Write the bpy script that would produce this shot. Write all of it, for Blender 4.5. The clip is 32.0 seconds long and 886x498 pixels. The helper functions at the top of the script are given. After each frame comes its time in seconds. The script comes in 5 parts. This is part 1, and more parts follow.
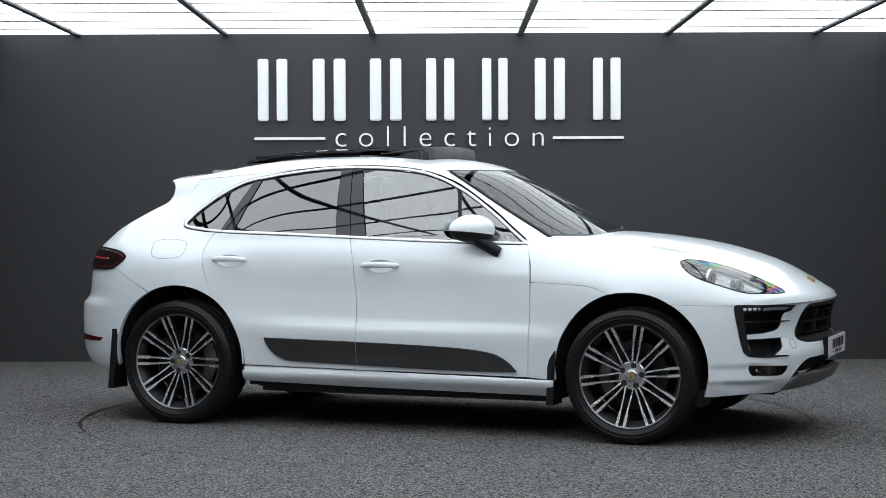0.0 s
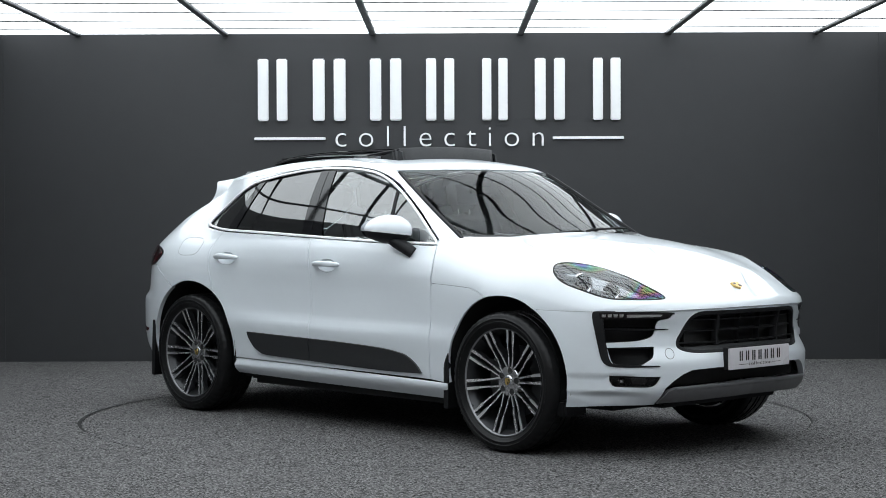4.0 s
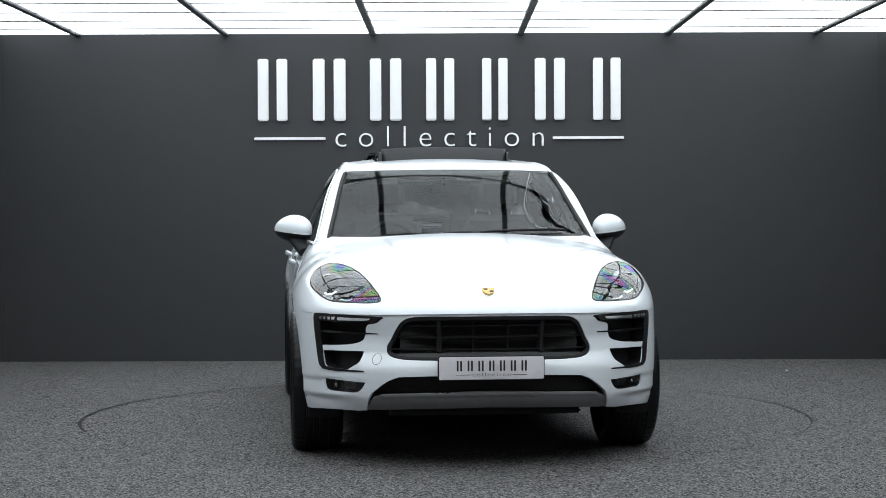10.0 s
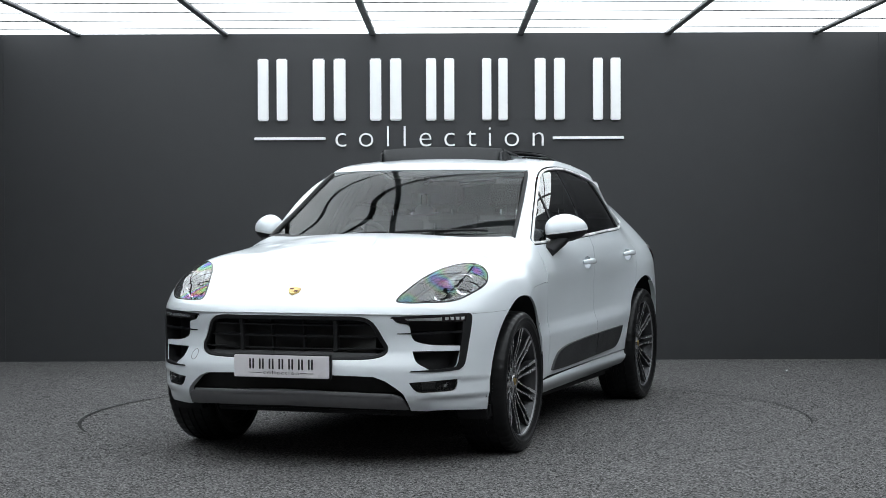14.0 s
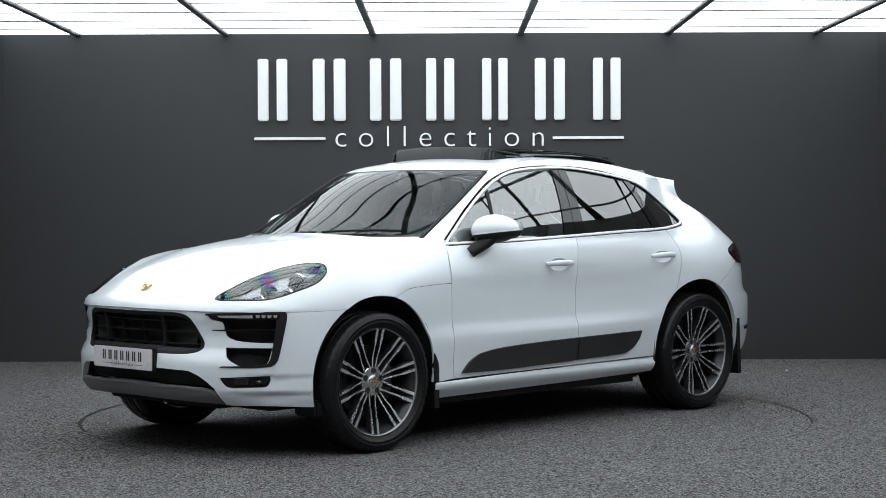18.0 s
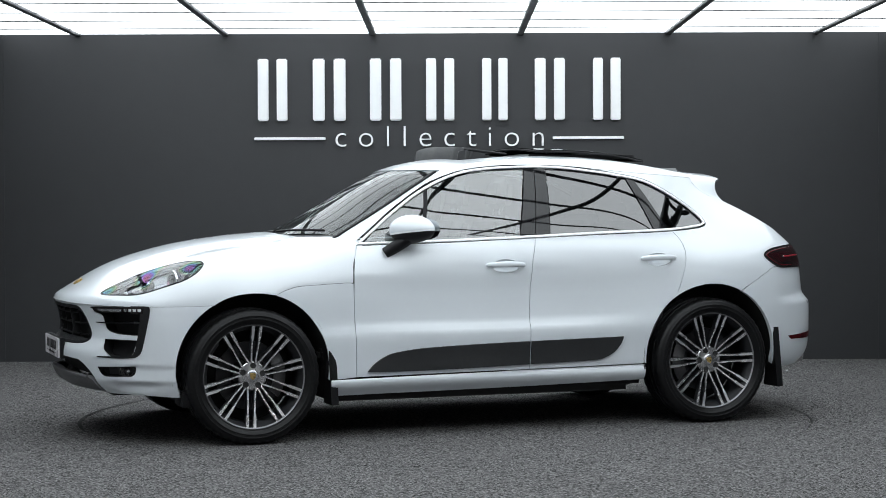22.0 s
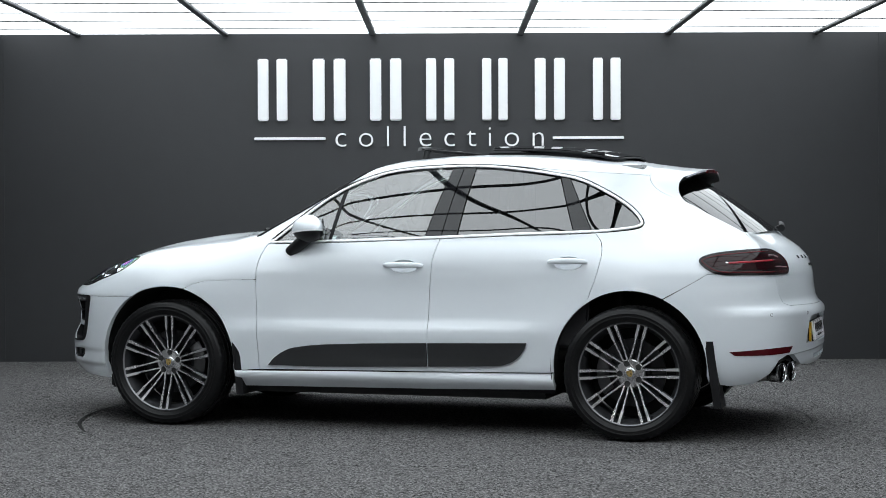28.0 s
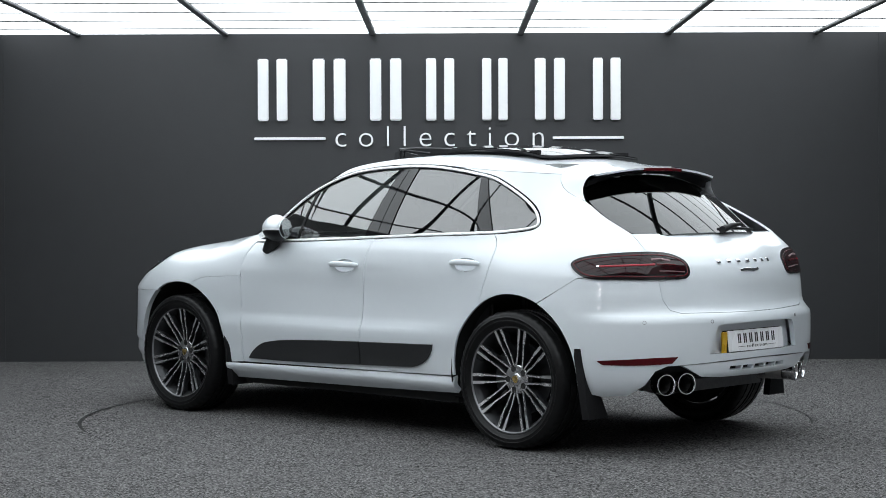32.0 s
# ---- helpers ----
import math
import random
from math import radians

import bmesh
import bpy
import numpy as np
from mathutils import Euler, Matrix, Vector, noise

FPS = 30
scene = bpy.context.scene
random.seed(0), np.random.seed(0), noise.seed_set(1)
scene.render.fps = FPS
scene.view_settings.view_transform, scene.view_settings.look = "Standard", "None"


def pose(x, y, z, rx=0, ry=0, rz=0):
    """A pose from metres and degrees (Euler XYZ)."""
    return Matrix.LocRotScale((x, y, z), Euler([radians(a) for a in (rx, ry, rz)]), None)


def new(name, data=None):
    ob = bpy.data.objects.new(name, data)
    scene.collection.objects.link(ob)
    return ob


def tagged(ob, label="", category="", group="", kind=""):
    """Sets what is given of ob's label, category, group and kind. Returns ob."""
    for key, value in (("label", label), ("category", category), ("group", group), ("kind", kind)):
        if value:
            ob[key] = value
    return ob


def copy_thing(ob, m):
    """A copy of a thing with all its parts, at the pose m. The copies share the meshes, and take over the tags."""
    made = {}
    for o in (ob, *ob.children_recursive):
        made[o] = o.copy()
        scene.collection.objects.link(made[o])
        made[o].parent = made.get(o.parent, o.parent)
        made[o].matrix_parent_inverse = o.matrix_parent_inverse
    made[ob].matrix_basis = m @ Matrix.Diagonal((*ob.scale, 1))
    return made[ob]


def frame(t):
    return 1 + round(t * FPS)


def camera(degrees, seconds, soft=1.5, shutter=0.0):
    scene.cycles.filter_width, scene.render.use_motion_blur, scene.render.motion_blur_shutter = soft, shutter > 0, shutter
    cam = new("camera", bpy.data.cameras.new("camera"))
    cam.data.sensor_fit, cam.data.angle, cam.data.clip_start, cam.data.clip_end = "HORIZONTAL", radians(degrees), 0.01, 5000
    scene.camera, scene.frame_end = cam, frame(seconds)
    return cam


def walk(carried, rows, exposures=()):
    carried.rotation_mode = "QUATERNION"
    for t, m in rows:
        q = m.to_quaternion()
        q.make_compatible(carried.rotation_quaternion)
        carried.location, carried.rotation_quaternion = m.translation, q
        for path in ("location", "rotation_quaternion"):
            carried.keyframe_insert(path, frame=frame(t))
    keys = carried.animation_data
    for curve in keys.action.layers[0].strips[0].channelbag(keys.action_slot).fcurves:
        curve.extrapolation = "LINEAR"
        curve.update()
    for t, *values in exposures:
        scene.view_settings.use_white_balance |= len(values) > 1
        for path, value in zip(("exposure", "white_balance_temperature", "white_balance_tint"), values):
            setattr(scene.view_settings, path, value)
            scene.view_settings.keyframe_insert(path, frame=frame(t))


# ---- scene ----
# ---- camera: it stands still on a tripod before the turntable ----
cam = camera(27.62, 32.0, soft=.6)
EYE = pose(0, -11.176, 1.2895, 88.69, 0, .0846) @ pose(0, 0, 0, 0, 0, -.20)
walk(cam, [(0, EYE), (32, EYE)])

# ---- world: indoors, the luminous ceiling gives all the light ----
world = bpy.data.worlds.new("world")
scene.world = world
world.use_nodes = True
world.node_tree.nodes["Background"].inputs["Color"].default_value = (.02, .02, .022, 1)
world.node_tree.nodes["Background"].inputs["Strength"].default_value = .3
CEILING_GLOW = 2.35


# ---- materials ----
def material(name, color, rough=.5, metal=0.0, spread=.08, scale=30.0, bump=0.0, bump_scale=200.0, coat=0.0, specular=.5, rough_spread=.06):
    """A Principled surface whose colour and gloss vary at two scales."""
    m = bpy.data.materials.new(name)
    m.use_nodes = True
    nt = m.node_tree
    b = nt.nodes["Principled BSDF"]
    geo = nt.nodes.new("ShaderNodeTexCoord")
    big, fine = nt.nodes.new("ShaderNodeTexNoise"), nt.nodes.new("ShaderNodeTexNoise")
    big.inputs["Scale"].default_value, big.inputs["Detail"].default_value = scale * .12, 3
    fine.inputs["Scale"].default_value, fine.inputs["Detail"].default_value = scale, 4
    add = nt.nodes.new("ShaderNodeMath")
    add.operation = "ADD"
    for n in (big, fine):
        nt.links.new(geo.outputs["Object"], n.inputs["Vector"])
    nt.links.new(big.outputs["Fac"], add.inputs[0])
    nt.links.new(fine.outputs["Fac"], add.inputs[1])
    ramp = nt.nodes.new("ShaderNodeMapRange")
    ramp.inputs["From Min"].default_value, ramp.inputs["From Max"].default_value = .6, 1.4
    ramp.inputs["To Min"].default_value, ramp.inputs["To Max"].default_value = 1 - spread, 1 + spread
    nt.links.new(add.outputs[0], ramp.inputs["Value"])
    mul = nt.nodes.new("ShaderNodeVectorMath")
    mul.operation = "SCALE"
    mul.inputs[0].default_value = color
    nt.links.new(ramp.outputs[0], mul.inputs["Scale"])
    nt.links.new(mul.outputs[0], b.inputs["Base Color"])
    gloss = nt.nodes.new("ShaderNodeMapRange")
    gloss.inputs["From Min"].default_value, gloss.inputs["From Max"].default_value = .3, .7
    gloss.inputs["To Min"].default_value, gloss.inputs["To Max"].default_value = max(rough - rough_spread, 0), min(rough + rough_spread, 1)
    nt.links.new(big.outputs["Fac"], gloss.inputs["Value"])
    nt.links.new(gloss.outputs[0], b.inputs["Roughness"])
    b.inputs["Metallic"].default_value = metal
    b.inputs["Coat Weight"].default_value = coat
    b.inputs["Coat Roughness"].default_value = .02
    b.inputs["Specular IOR Level"].default_value = specular
    if bump:
        tex, bm = nt.nodes.new("ShaderNodeTexNoise"), nt.nodes.new("ShaderNodeBump")
        tex.inputs["Scale"].default_value, tex.inputs["Detail"].default_value = bump_scale, 3
        bm.inputs["Strength"].default_value, bm.inputs["Distance"].default_value = bump, .01
        nt.links.new(geo.outputs["Object"], tex.inputs["Vector"])
        nt.links.new(tex.outputs["Fac"], bm.inputs["Height"])
        nt.links.new(bm.outputs["Normal"], b.inputs["Normal"])
    return m


def glass(name, tint, ior=1.45, rough=0.0):
    """Thin pane: clear body of a given tint, gloss by the angle."""
    m = bpy.data.materials.new(name)
    m.use_nodes = True
    nt = m.node_tree
    nt.nodes.remove(nt.nodes["Principled BSDF"])
    clear, gloss, mix, fres = (nt.nodes.new(k) for k in ("ShaderNodeBsdfTransparent", "ShaderNodeBsdfGlossy", "ShaderNodeMixShader", "ShaderNodeFresnel"))
    clear.inputs["Color"].default_value = (*tint, 1)
    gloss.inputs["Color"].default_value = (1, 1, 1, 1)
    gloss.inputs["Roughness"].default_value = rough
    fres.inputs["IOR"].default_value = ior
    nt.links.new(fres.outputs[0], mix.inputs[0])
    nt.links.new(clear.outputs[0], mix.inputs[1])
    nt.links.new(gloss.outputs[0], mix.inputs[2])
    nt.links.new(mix.outputs[0], nt.nodes["Material Output"].inputs["Surface"])
    return m


def rainbow_glass(name):
    """Moulded clear plastic; soft spectral bands of polarised light painted into its gloss."""
    m = glass(name, (.93, .94, .95), 1.75)
    nt = m.node_tree
    geo, tex, hue = nt.nodes.new("ShaderNodeTexCoord"), nt.nodes.new("ShaderNodeTexNoise"), nt.nodes.new("ShaderNodeCombineColor")
    tex.inputs["Scale"].default_value, tex.inputs["Detail"].default_value = 6.0, .5
    turns, depth = nt.nodes.new("ShaderNodeMath"), nt.nodes.new("ShaderNodeMapRange")
    turns.operation = "MULTIPLY"
    turns.inputs[1].default_value = 4.0
    depth.inputs["From Min"].default_value, depth.inputs["From Max"].default_value = .47, .66
    depth.inputs["To Min"].default_value, depth.inputs["To Max"].default_value = .0, .62
    wrap = nt.nodes.new("ShaderNodeMath")
    wrap.operation = "FRACT"
    nt.links.new(turns.outputs[0], wrap.inputs[0])
    hue.mode = "HSV"
    hue.inputs[2].default_value = 1.0
    nt.links.new(geo.outputs["Object"], tex.inputs["Vector"])
    nt.links.new(tex.outputs["Fac"], turns.inputs[0])
    nt.links.new(tex.outputs["Fac"], depth.inputs["Value"])
    nt.links.new(wrap.outputs[0], hue.inputs[0])
    nt.links.new(depth.outputs[0], hue.inputs[1])
    nt.links.new(hue.outputs[0], nt.nodes["Glossy BSDF"].inputs["Color"])
    return m


def glow(name, color, strength):
    m = bpy.data.materials.new(name)
    m.use_nodes = True
    b = m.node_tree.nodes["Principled BSDF"]
    b.inputs["Base Color"].default_value = (.8, .8, .8, 1)
    b.inputs["Emission Color"].default_value = (*color, 1)
    b.inputs["Emission Strength"].default_value = strength
    return m


def carpet_material():
    """Grey loop-pile carpet: salt and pepper fibres, faint traffic wear."""
    m = material("carpet", (.094, .0915, .092), rough=.95, spread=.10, scale=9, specular=.1)
    nt = m.node_tree
    b = nt.nodes["Principled BSDF"]
    geo = nt.nodes["Texture Coordinate"]
    old = b.inputs["Base Color"].links[0].from_socket
    fibre, speck = nt.nodes.new("ShaderNodeTexVoronoi"), nt.nodes.new("ShaderNodeTexNoise")
    fibre.inputs["Scale"].default_value = 112
    speck.inputs["Scale"].default_value, speck.inputs["Detail"].default_value = 92, 6
    r1, r2 = nt.nodes.new("ShaderNodeMapRange"), nt.nodes.new("ShaderNodeMapRange")
    r1.inputs["From Min"].default_value, r1.inputs["From Max"].default_value = 0, 1
    r1.inputs["To Min"].default_value, r1.inputs["To Max"].default_value = .05, 2.15
    r2.inputs["From Min"].default_value, r2.inputs["From Max"].default_value = .35, .65
    r2.inputs["To Min"].default_value, r2.inputs["To Max"].default_value = .35, 1.65
    sep = nt.nodes.new("ShaderNodeSeparateColor")
    for n in (fibre, speck):
        nt.links.new(geo.outputs["Object"], n.inputs["Vector"])
    nt.links.new(fibre.outputs["Color"], sep.inputs[0])
    nt.links.new(sep.outputs[0], r1.inputs["Value"])
    nt.links.new(speck.outputs["Fac"], r2.inputs["Value"])
    a, c = nt.nodes.new("ShaderNodeVectorMath"), nt.nodes.new("ShaderNodeVectorMath")
    a.operation = c.operation = "SCALE"
    nt.links.new(old, a.inputs[0])
    nt.links.new(r1.outputs[0], a.inputs["Scale"])
    nt.links.new(a.outputs[0], c.inputs[0])
    nt.links.new(r2.outputs[0], c.inputs["Scale"])
    nt.links.new(c.outputs[0], b.inputs["Base Color"])
    bump = nt.nodes.new("ShaderNodeBump")
    bump.inputs["Strength"].default_value, bump.inputs["Distance"].default_value = .4, .005
    nt.links.new(fibre.outputs["Distance"], bump.inputs["Height"])
    nt.links.new(bump.outputs["Normal"], b.inputs["Normal"])
    return m


PAINT = material("white_car_paint", (.700, .740, .776), rough=.35, spread=.012, scale=4, coat=.85, rough_spread=.02)
SATIN_BLACK = material("satin_black_plastic", (.0125, .0125, .0137), rough=.5, specular=.18, spread=.2, scale=60, bump=.05, bump_scale=900)
GRAINED = material("grained_dark_grey_plastic", (.019, .0198, .0215), rough=.5, spread=.15, scale=40, bump=.15, bump_scale=700)
GLOSS_BLACK = material("gloss_black_trim", (.006, .006, .007), rough=.05, spread=.1, specular=.45, rough_spread=.02)
MATT_BLACK = material("matt_black_lining", (.016, .016, .016), rough=.9, spread=.3, scale=15)
RUBBER = material("tyre_rubber", (.0085, .0085, .009), rough=.34, specular=.2, spread=.25, scale=50, bump=.05, bump_scale=400)
TRIM = material("satin_aluminium_trim", (.86, .87, .88), rough=.28, metal=.12, spread=.05)
CHROME = material("polished_steel", (.75, .75, .76), rough=.08, metal=1.0, spread=.05, rough_spread=.03)
ALLOY = material("machined_alloy", (.76, .76, .77), rough=.27, metal=.85, spread=.10, scale=80)
HUB = material("grey_alloy_hub", (.58, .58, .59), rough=.24, metal=.92, spread=.1, scale=80)
RIM_EDGE = material("dull_alloy_edge", (.22, .22, .23), rough=.35, metal=.5, spread=.12, scale=60)
GUNMETAL = material("dark_grey_alloy", (.034, .035, .038), rough=.32, metal=.4, spread=.12, scale=60)
PIPE = material("brushed_exhaust_steel", (.60, .59, .58), rough=.32, metal=.85, spread=.12, scale=60)
MIRROR = material("mirror_glass_silver", (.55, .57, .58), rough=.03, metal=1.0, spread=.02, rough_spread=.01)
STEEL = material("brake_steel", (.16, .16, .165), rough=.42, metal=.7, spread=.2, scale=90)
SKID = material("dull_silver_plastic", (.145, .145, .15), rough=.5, metal=.25, spread=.1, scale=30)
GOLD = material("gilt_badge", (.60, .42, .16), rough=.3, metal=.8, spread=.2, scale=300)
LEATHER = material("black_leather", (.032, .032, .035), rough=.5, spread=.25, scale=60, bump=.2, bump_scale=300)
PALE_TRIM = material("pale_grey_cabin_trim", (.30, .31, .31), rough=.6, spread=.1, scale=30)
WHITE_PLATE = material("white_plate_plastic", (.84, .84, .86), rough=.25, spread=.03)
GREY_PLATE = material("pale_grey_plate_plastic", (.70, .675, .70), rough=.28, spread=.03)
AMBER_PLATE = material("yellow_plate_plastic", (.60, .36, .03), rough=.3, spread=.05)
INK = material("black_print", (.012, .012, .013), rough=.4, spread=.1)
RED_LENS = material("dark_red_lens", (.016, .0012, .0025), rough=.04, spread=.3, scale=25, coat=0.0, specular=.32, rough_spread=.02)
RED_BRIGHT = material("red_lamp_strip", (.075, .004, .007), rough=.08, spread=.2, scale=60, coat=0.0, specular=.32, rough_spread=.03)
RED_GLOW = material("bright_red_light_bar", (.30, .018, .03), rough=.15, spread=.15, scale=60)
LAMP_SHEEN = material("rosy_lamp_reflection", (.26, .17, .18), rough=.3, metal=.5, spread=.2, scale=60)
SMOKED = material("smoked_lens", (.012, .010, .011), rough=.04, spread=.2, coat=0.0, specular=.32, rough_spread=.02)
LAMP_DARK = material("grey_chromed_lamp_bowl", (.36, .37, .39), rough=.2, metal=.85, spread=.25, scale=40)
REFLECTOR = material("lamp_reflector", (.78, .80, .82), rough=.14, metal=.9, spread=.25, scale=40)
SIGN_WHITE = material("white_sign_acrylic", (.93, .935, .94), rough=.4, spread=.02)
WALL = material("charcoal_wall_paint", (.0325, .0333, .0358), rough=.52, spread=.06, scale=7, bump=.03, bump_scale=120, specular=.42)
GRID_METAL = material("grey_ceiling_beam", (.13, .135, .14), rough=.45, metal=.2, spread=.08)
# pale tone chosen to bounce fill light from surfaces out of view
PALE_BOUNCE = material("pale_bounce_plaster", (.46, .455, .45), rough=.8, spread=.06, scale=6, bump=.03, bump_scale=90)
SEAM_BAR = material("dark_ceiling_rail", (.07, .072, .076), rough=.6, spread=.1)
SEAM = material("dark_floor_gap", (.004, .004, .004), rough=.9, spread=.2)
CARPET = carpet_material()
PANEL_GLOW = glow("luminous_panel", (.925, 1.0, 1.045), CEILING_GLOW)
SIDE_GLOW = glow("side_light_diffuser", (1.0, .93, .95), 12.0)
LAMP_COVER = rainbow_glass("rainbow_sheen_lamp_cover")
CLEAR = glass("clear_lamp_lens", (.93, .94, .95), 1.55)
SCREEN = glass("windscreen_glass", (.56, .61, .60), 1.24)
REAR_SCREEN = glass("dark_rear_screen_glass", (.05, .055, .055), 1.75)
DOOR_GLASS = glass("green_tinted_door_glass", (.52, .59, .58), 2.5)
PRIVACY = glass("dark_privacy_glass", (.05, .055, .055), 2.2)
# ---- body surfaces of the car: x forward, y to its left, z up, origin on the floor amid the wheels ----
def spline(knots):
    """Natural cubic spline through (a, b) knots; past its ends it goes on straight."""
    k = sorted(knots)
    x, y = np.array([p[0] for p in k], float), np.array([p[1] for p in k], float)
    n, h = len(x), np.diff(x)
    m = np.eye(n)
    r = np.zeros(n)
    for i in range(1, n - 1):
        m[i, i - 1:i + 2] = h[i - 1], 2 * (h[i - 1] + h[i]), h[i]
        r[i] = 6 * ((y[i + 1] - y[i]) / h[i] - (y[i] - y[i - 1]) / h[i - 1])
    c = np.linalg.solve(m, r)

    def f(a):
        a = np.asarray(a, float)
        b = np.clip(a, x[0], x[-1])
        i = np.clip(np.searchsorted(x, b) - 1, 0, n - 2)
        t, d = b - x[i], h[i]
        s = (y[i + 1] - y[i]) / d - d * (2 * c[i] + c[i + 1]) / 6
        out = y[i] + t * (s + t * (c[i] / 2 + t * (c[i + 1] - c[i]) / (6 * d)))
        end = s + t * c[i] + t * t * (c[i + 1] - c[i]) / (2 * d)
        return out + (a - b) * end
    return f


def slopes(x, y):
    """Slopes of a shape-keeping cubic through x, y (y may have one row a point)."""
    h = np.diff(x)
    d = np.diff(y, axis=-1) / h
    m = np.empty(y.shape)
    m[..., 0], m[..., -1] = d[..., 0], d[..., -1]
    a, b = d[..., :-1], d[..., 1:]
    mid = (a * h[1:] + b * h[:-1]) / (h[1:] + h[:-1])
    lim = 3 * np.minimum(np.abs(a), np.abs(b))
    m[..., 1:-1] = np.where(a * b > 0, np.sign(mid) * np.minimum(np.abs(mid), lim), 0)
    return m


def ease(knots):
    """Shape-keeping cubic through (a, b) knots, flat past its ends."""
    k = sorted(knots)
    x, y = np.array([p[0] for p in k], float), np.array([p[1] for p in k], float)
    m = slopes(x, y)

    def f(a):
        a = np.clip(np.asarray(a, float), x[0], x[-1])
        i = np.clip(np.searchsorted(x, a) - 1, 0, len(x) - 2)
        h = x[i + 1] - x[i]
        t = (a - x[i]) / h
        return ((2 * t - 3) * t * t + 1) * y[i] + (3 - 2 * t) * t * t * y[i + 1] + h * t * (1 - t) * ((1 - t) * m[i] - t * m[i + 1])
    return f


def step(a, b, x):
    t = np.clip((np.asarray(x, float) - a) / (b - a), 0, 1)
    return t * t * (3 - 2 * t)


# plan outline of the body at mid height, half of it from the nose round to the tail
PLAN = [(2.335, 0), (2.322, .22), (2.262, .45), (2.125, .70), (1.93, .872), (1.68, .945), (1.40, .965), (1.0, .950), (.5, .940), (0, .938), (-.5, .940),
        (-1.0, .950), (-1.40, .965), (-1.70, .952), (-1.970, .897), (-2.181, .759), (-2.284, .50), (-2.336, .25), (-2.350, 0)]
_p = np.array(PLAN)
_full = np.concatenate([(_p * (1, -1))[3:0:-1], _p, (_p * (1, -1))[-2:-5:-1]])
_arc = np.concatenate([[0], np.cumsum(np.hypot(*np.diff(_full, axis=0).T))])
_arc -= _arc[3]
ROUND = float(_arc[3 + len(PLAN) - 1])
plan_x, plan_y = spline(list(zip(_arc, _full[:, 0]))), spline(list(zip(_arc, _full[:, 1])))
_s = np.linspace(0, ROUND, 2001)
_sx, _sy = plan_x(_s), plan_y(_s)


def s_at(x):
    """Place along the outline at a given x."""
    return np.interp(-np.asarray(x, float), -_sx, _s)


_front, _rear = _s < s_at(1.5), _s > s_at(-1.5)


def s_front(y):
    return np.interp(np.asarray(y, float), _sy[_front], _s[_front])


def s_rear(y):
    return np.interp(np.asarray(y, float), _sy[_rear][::-1], _s[_rear][::-1])


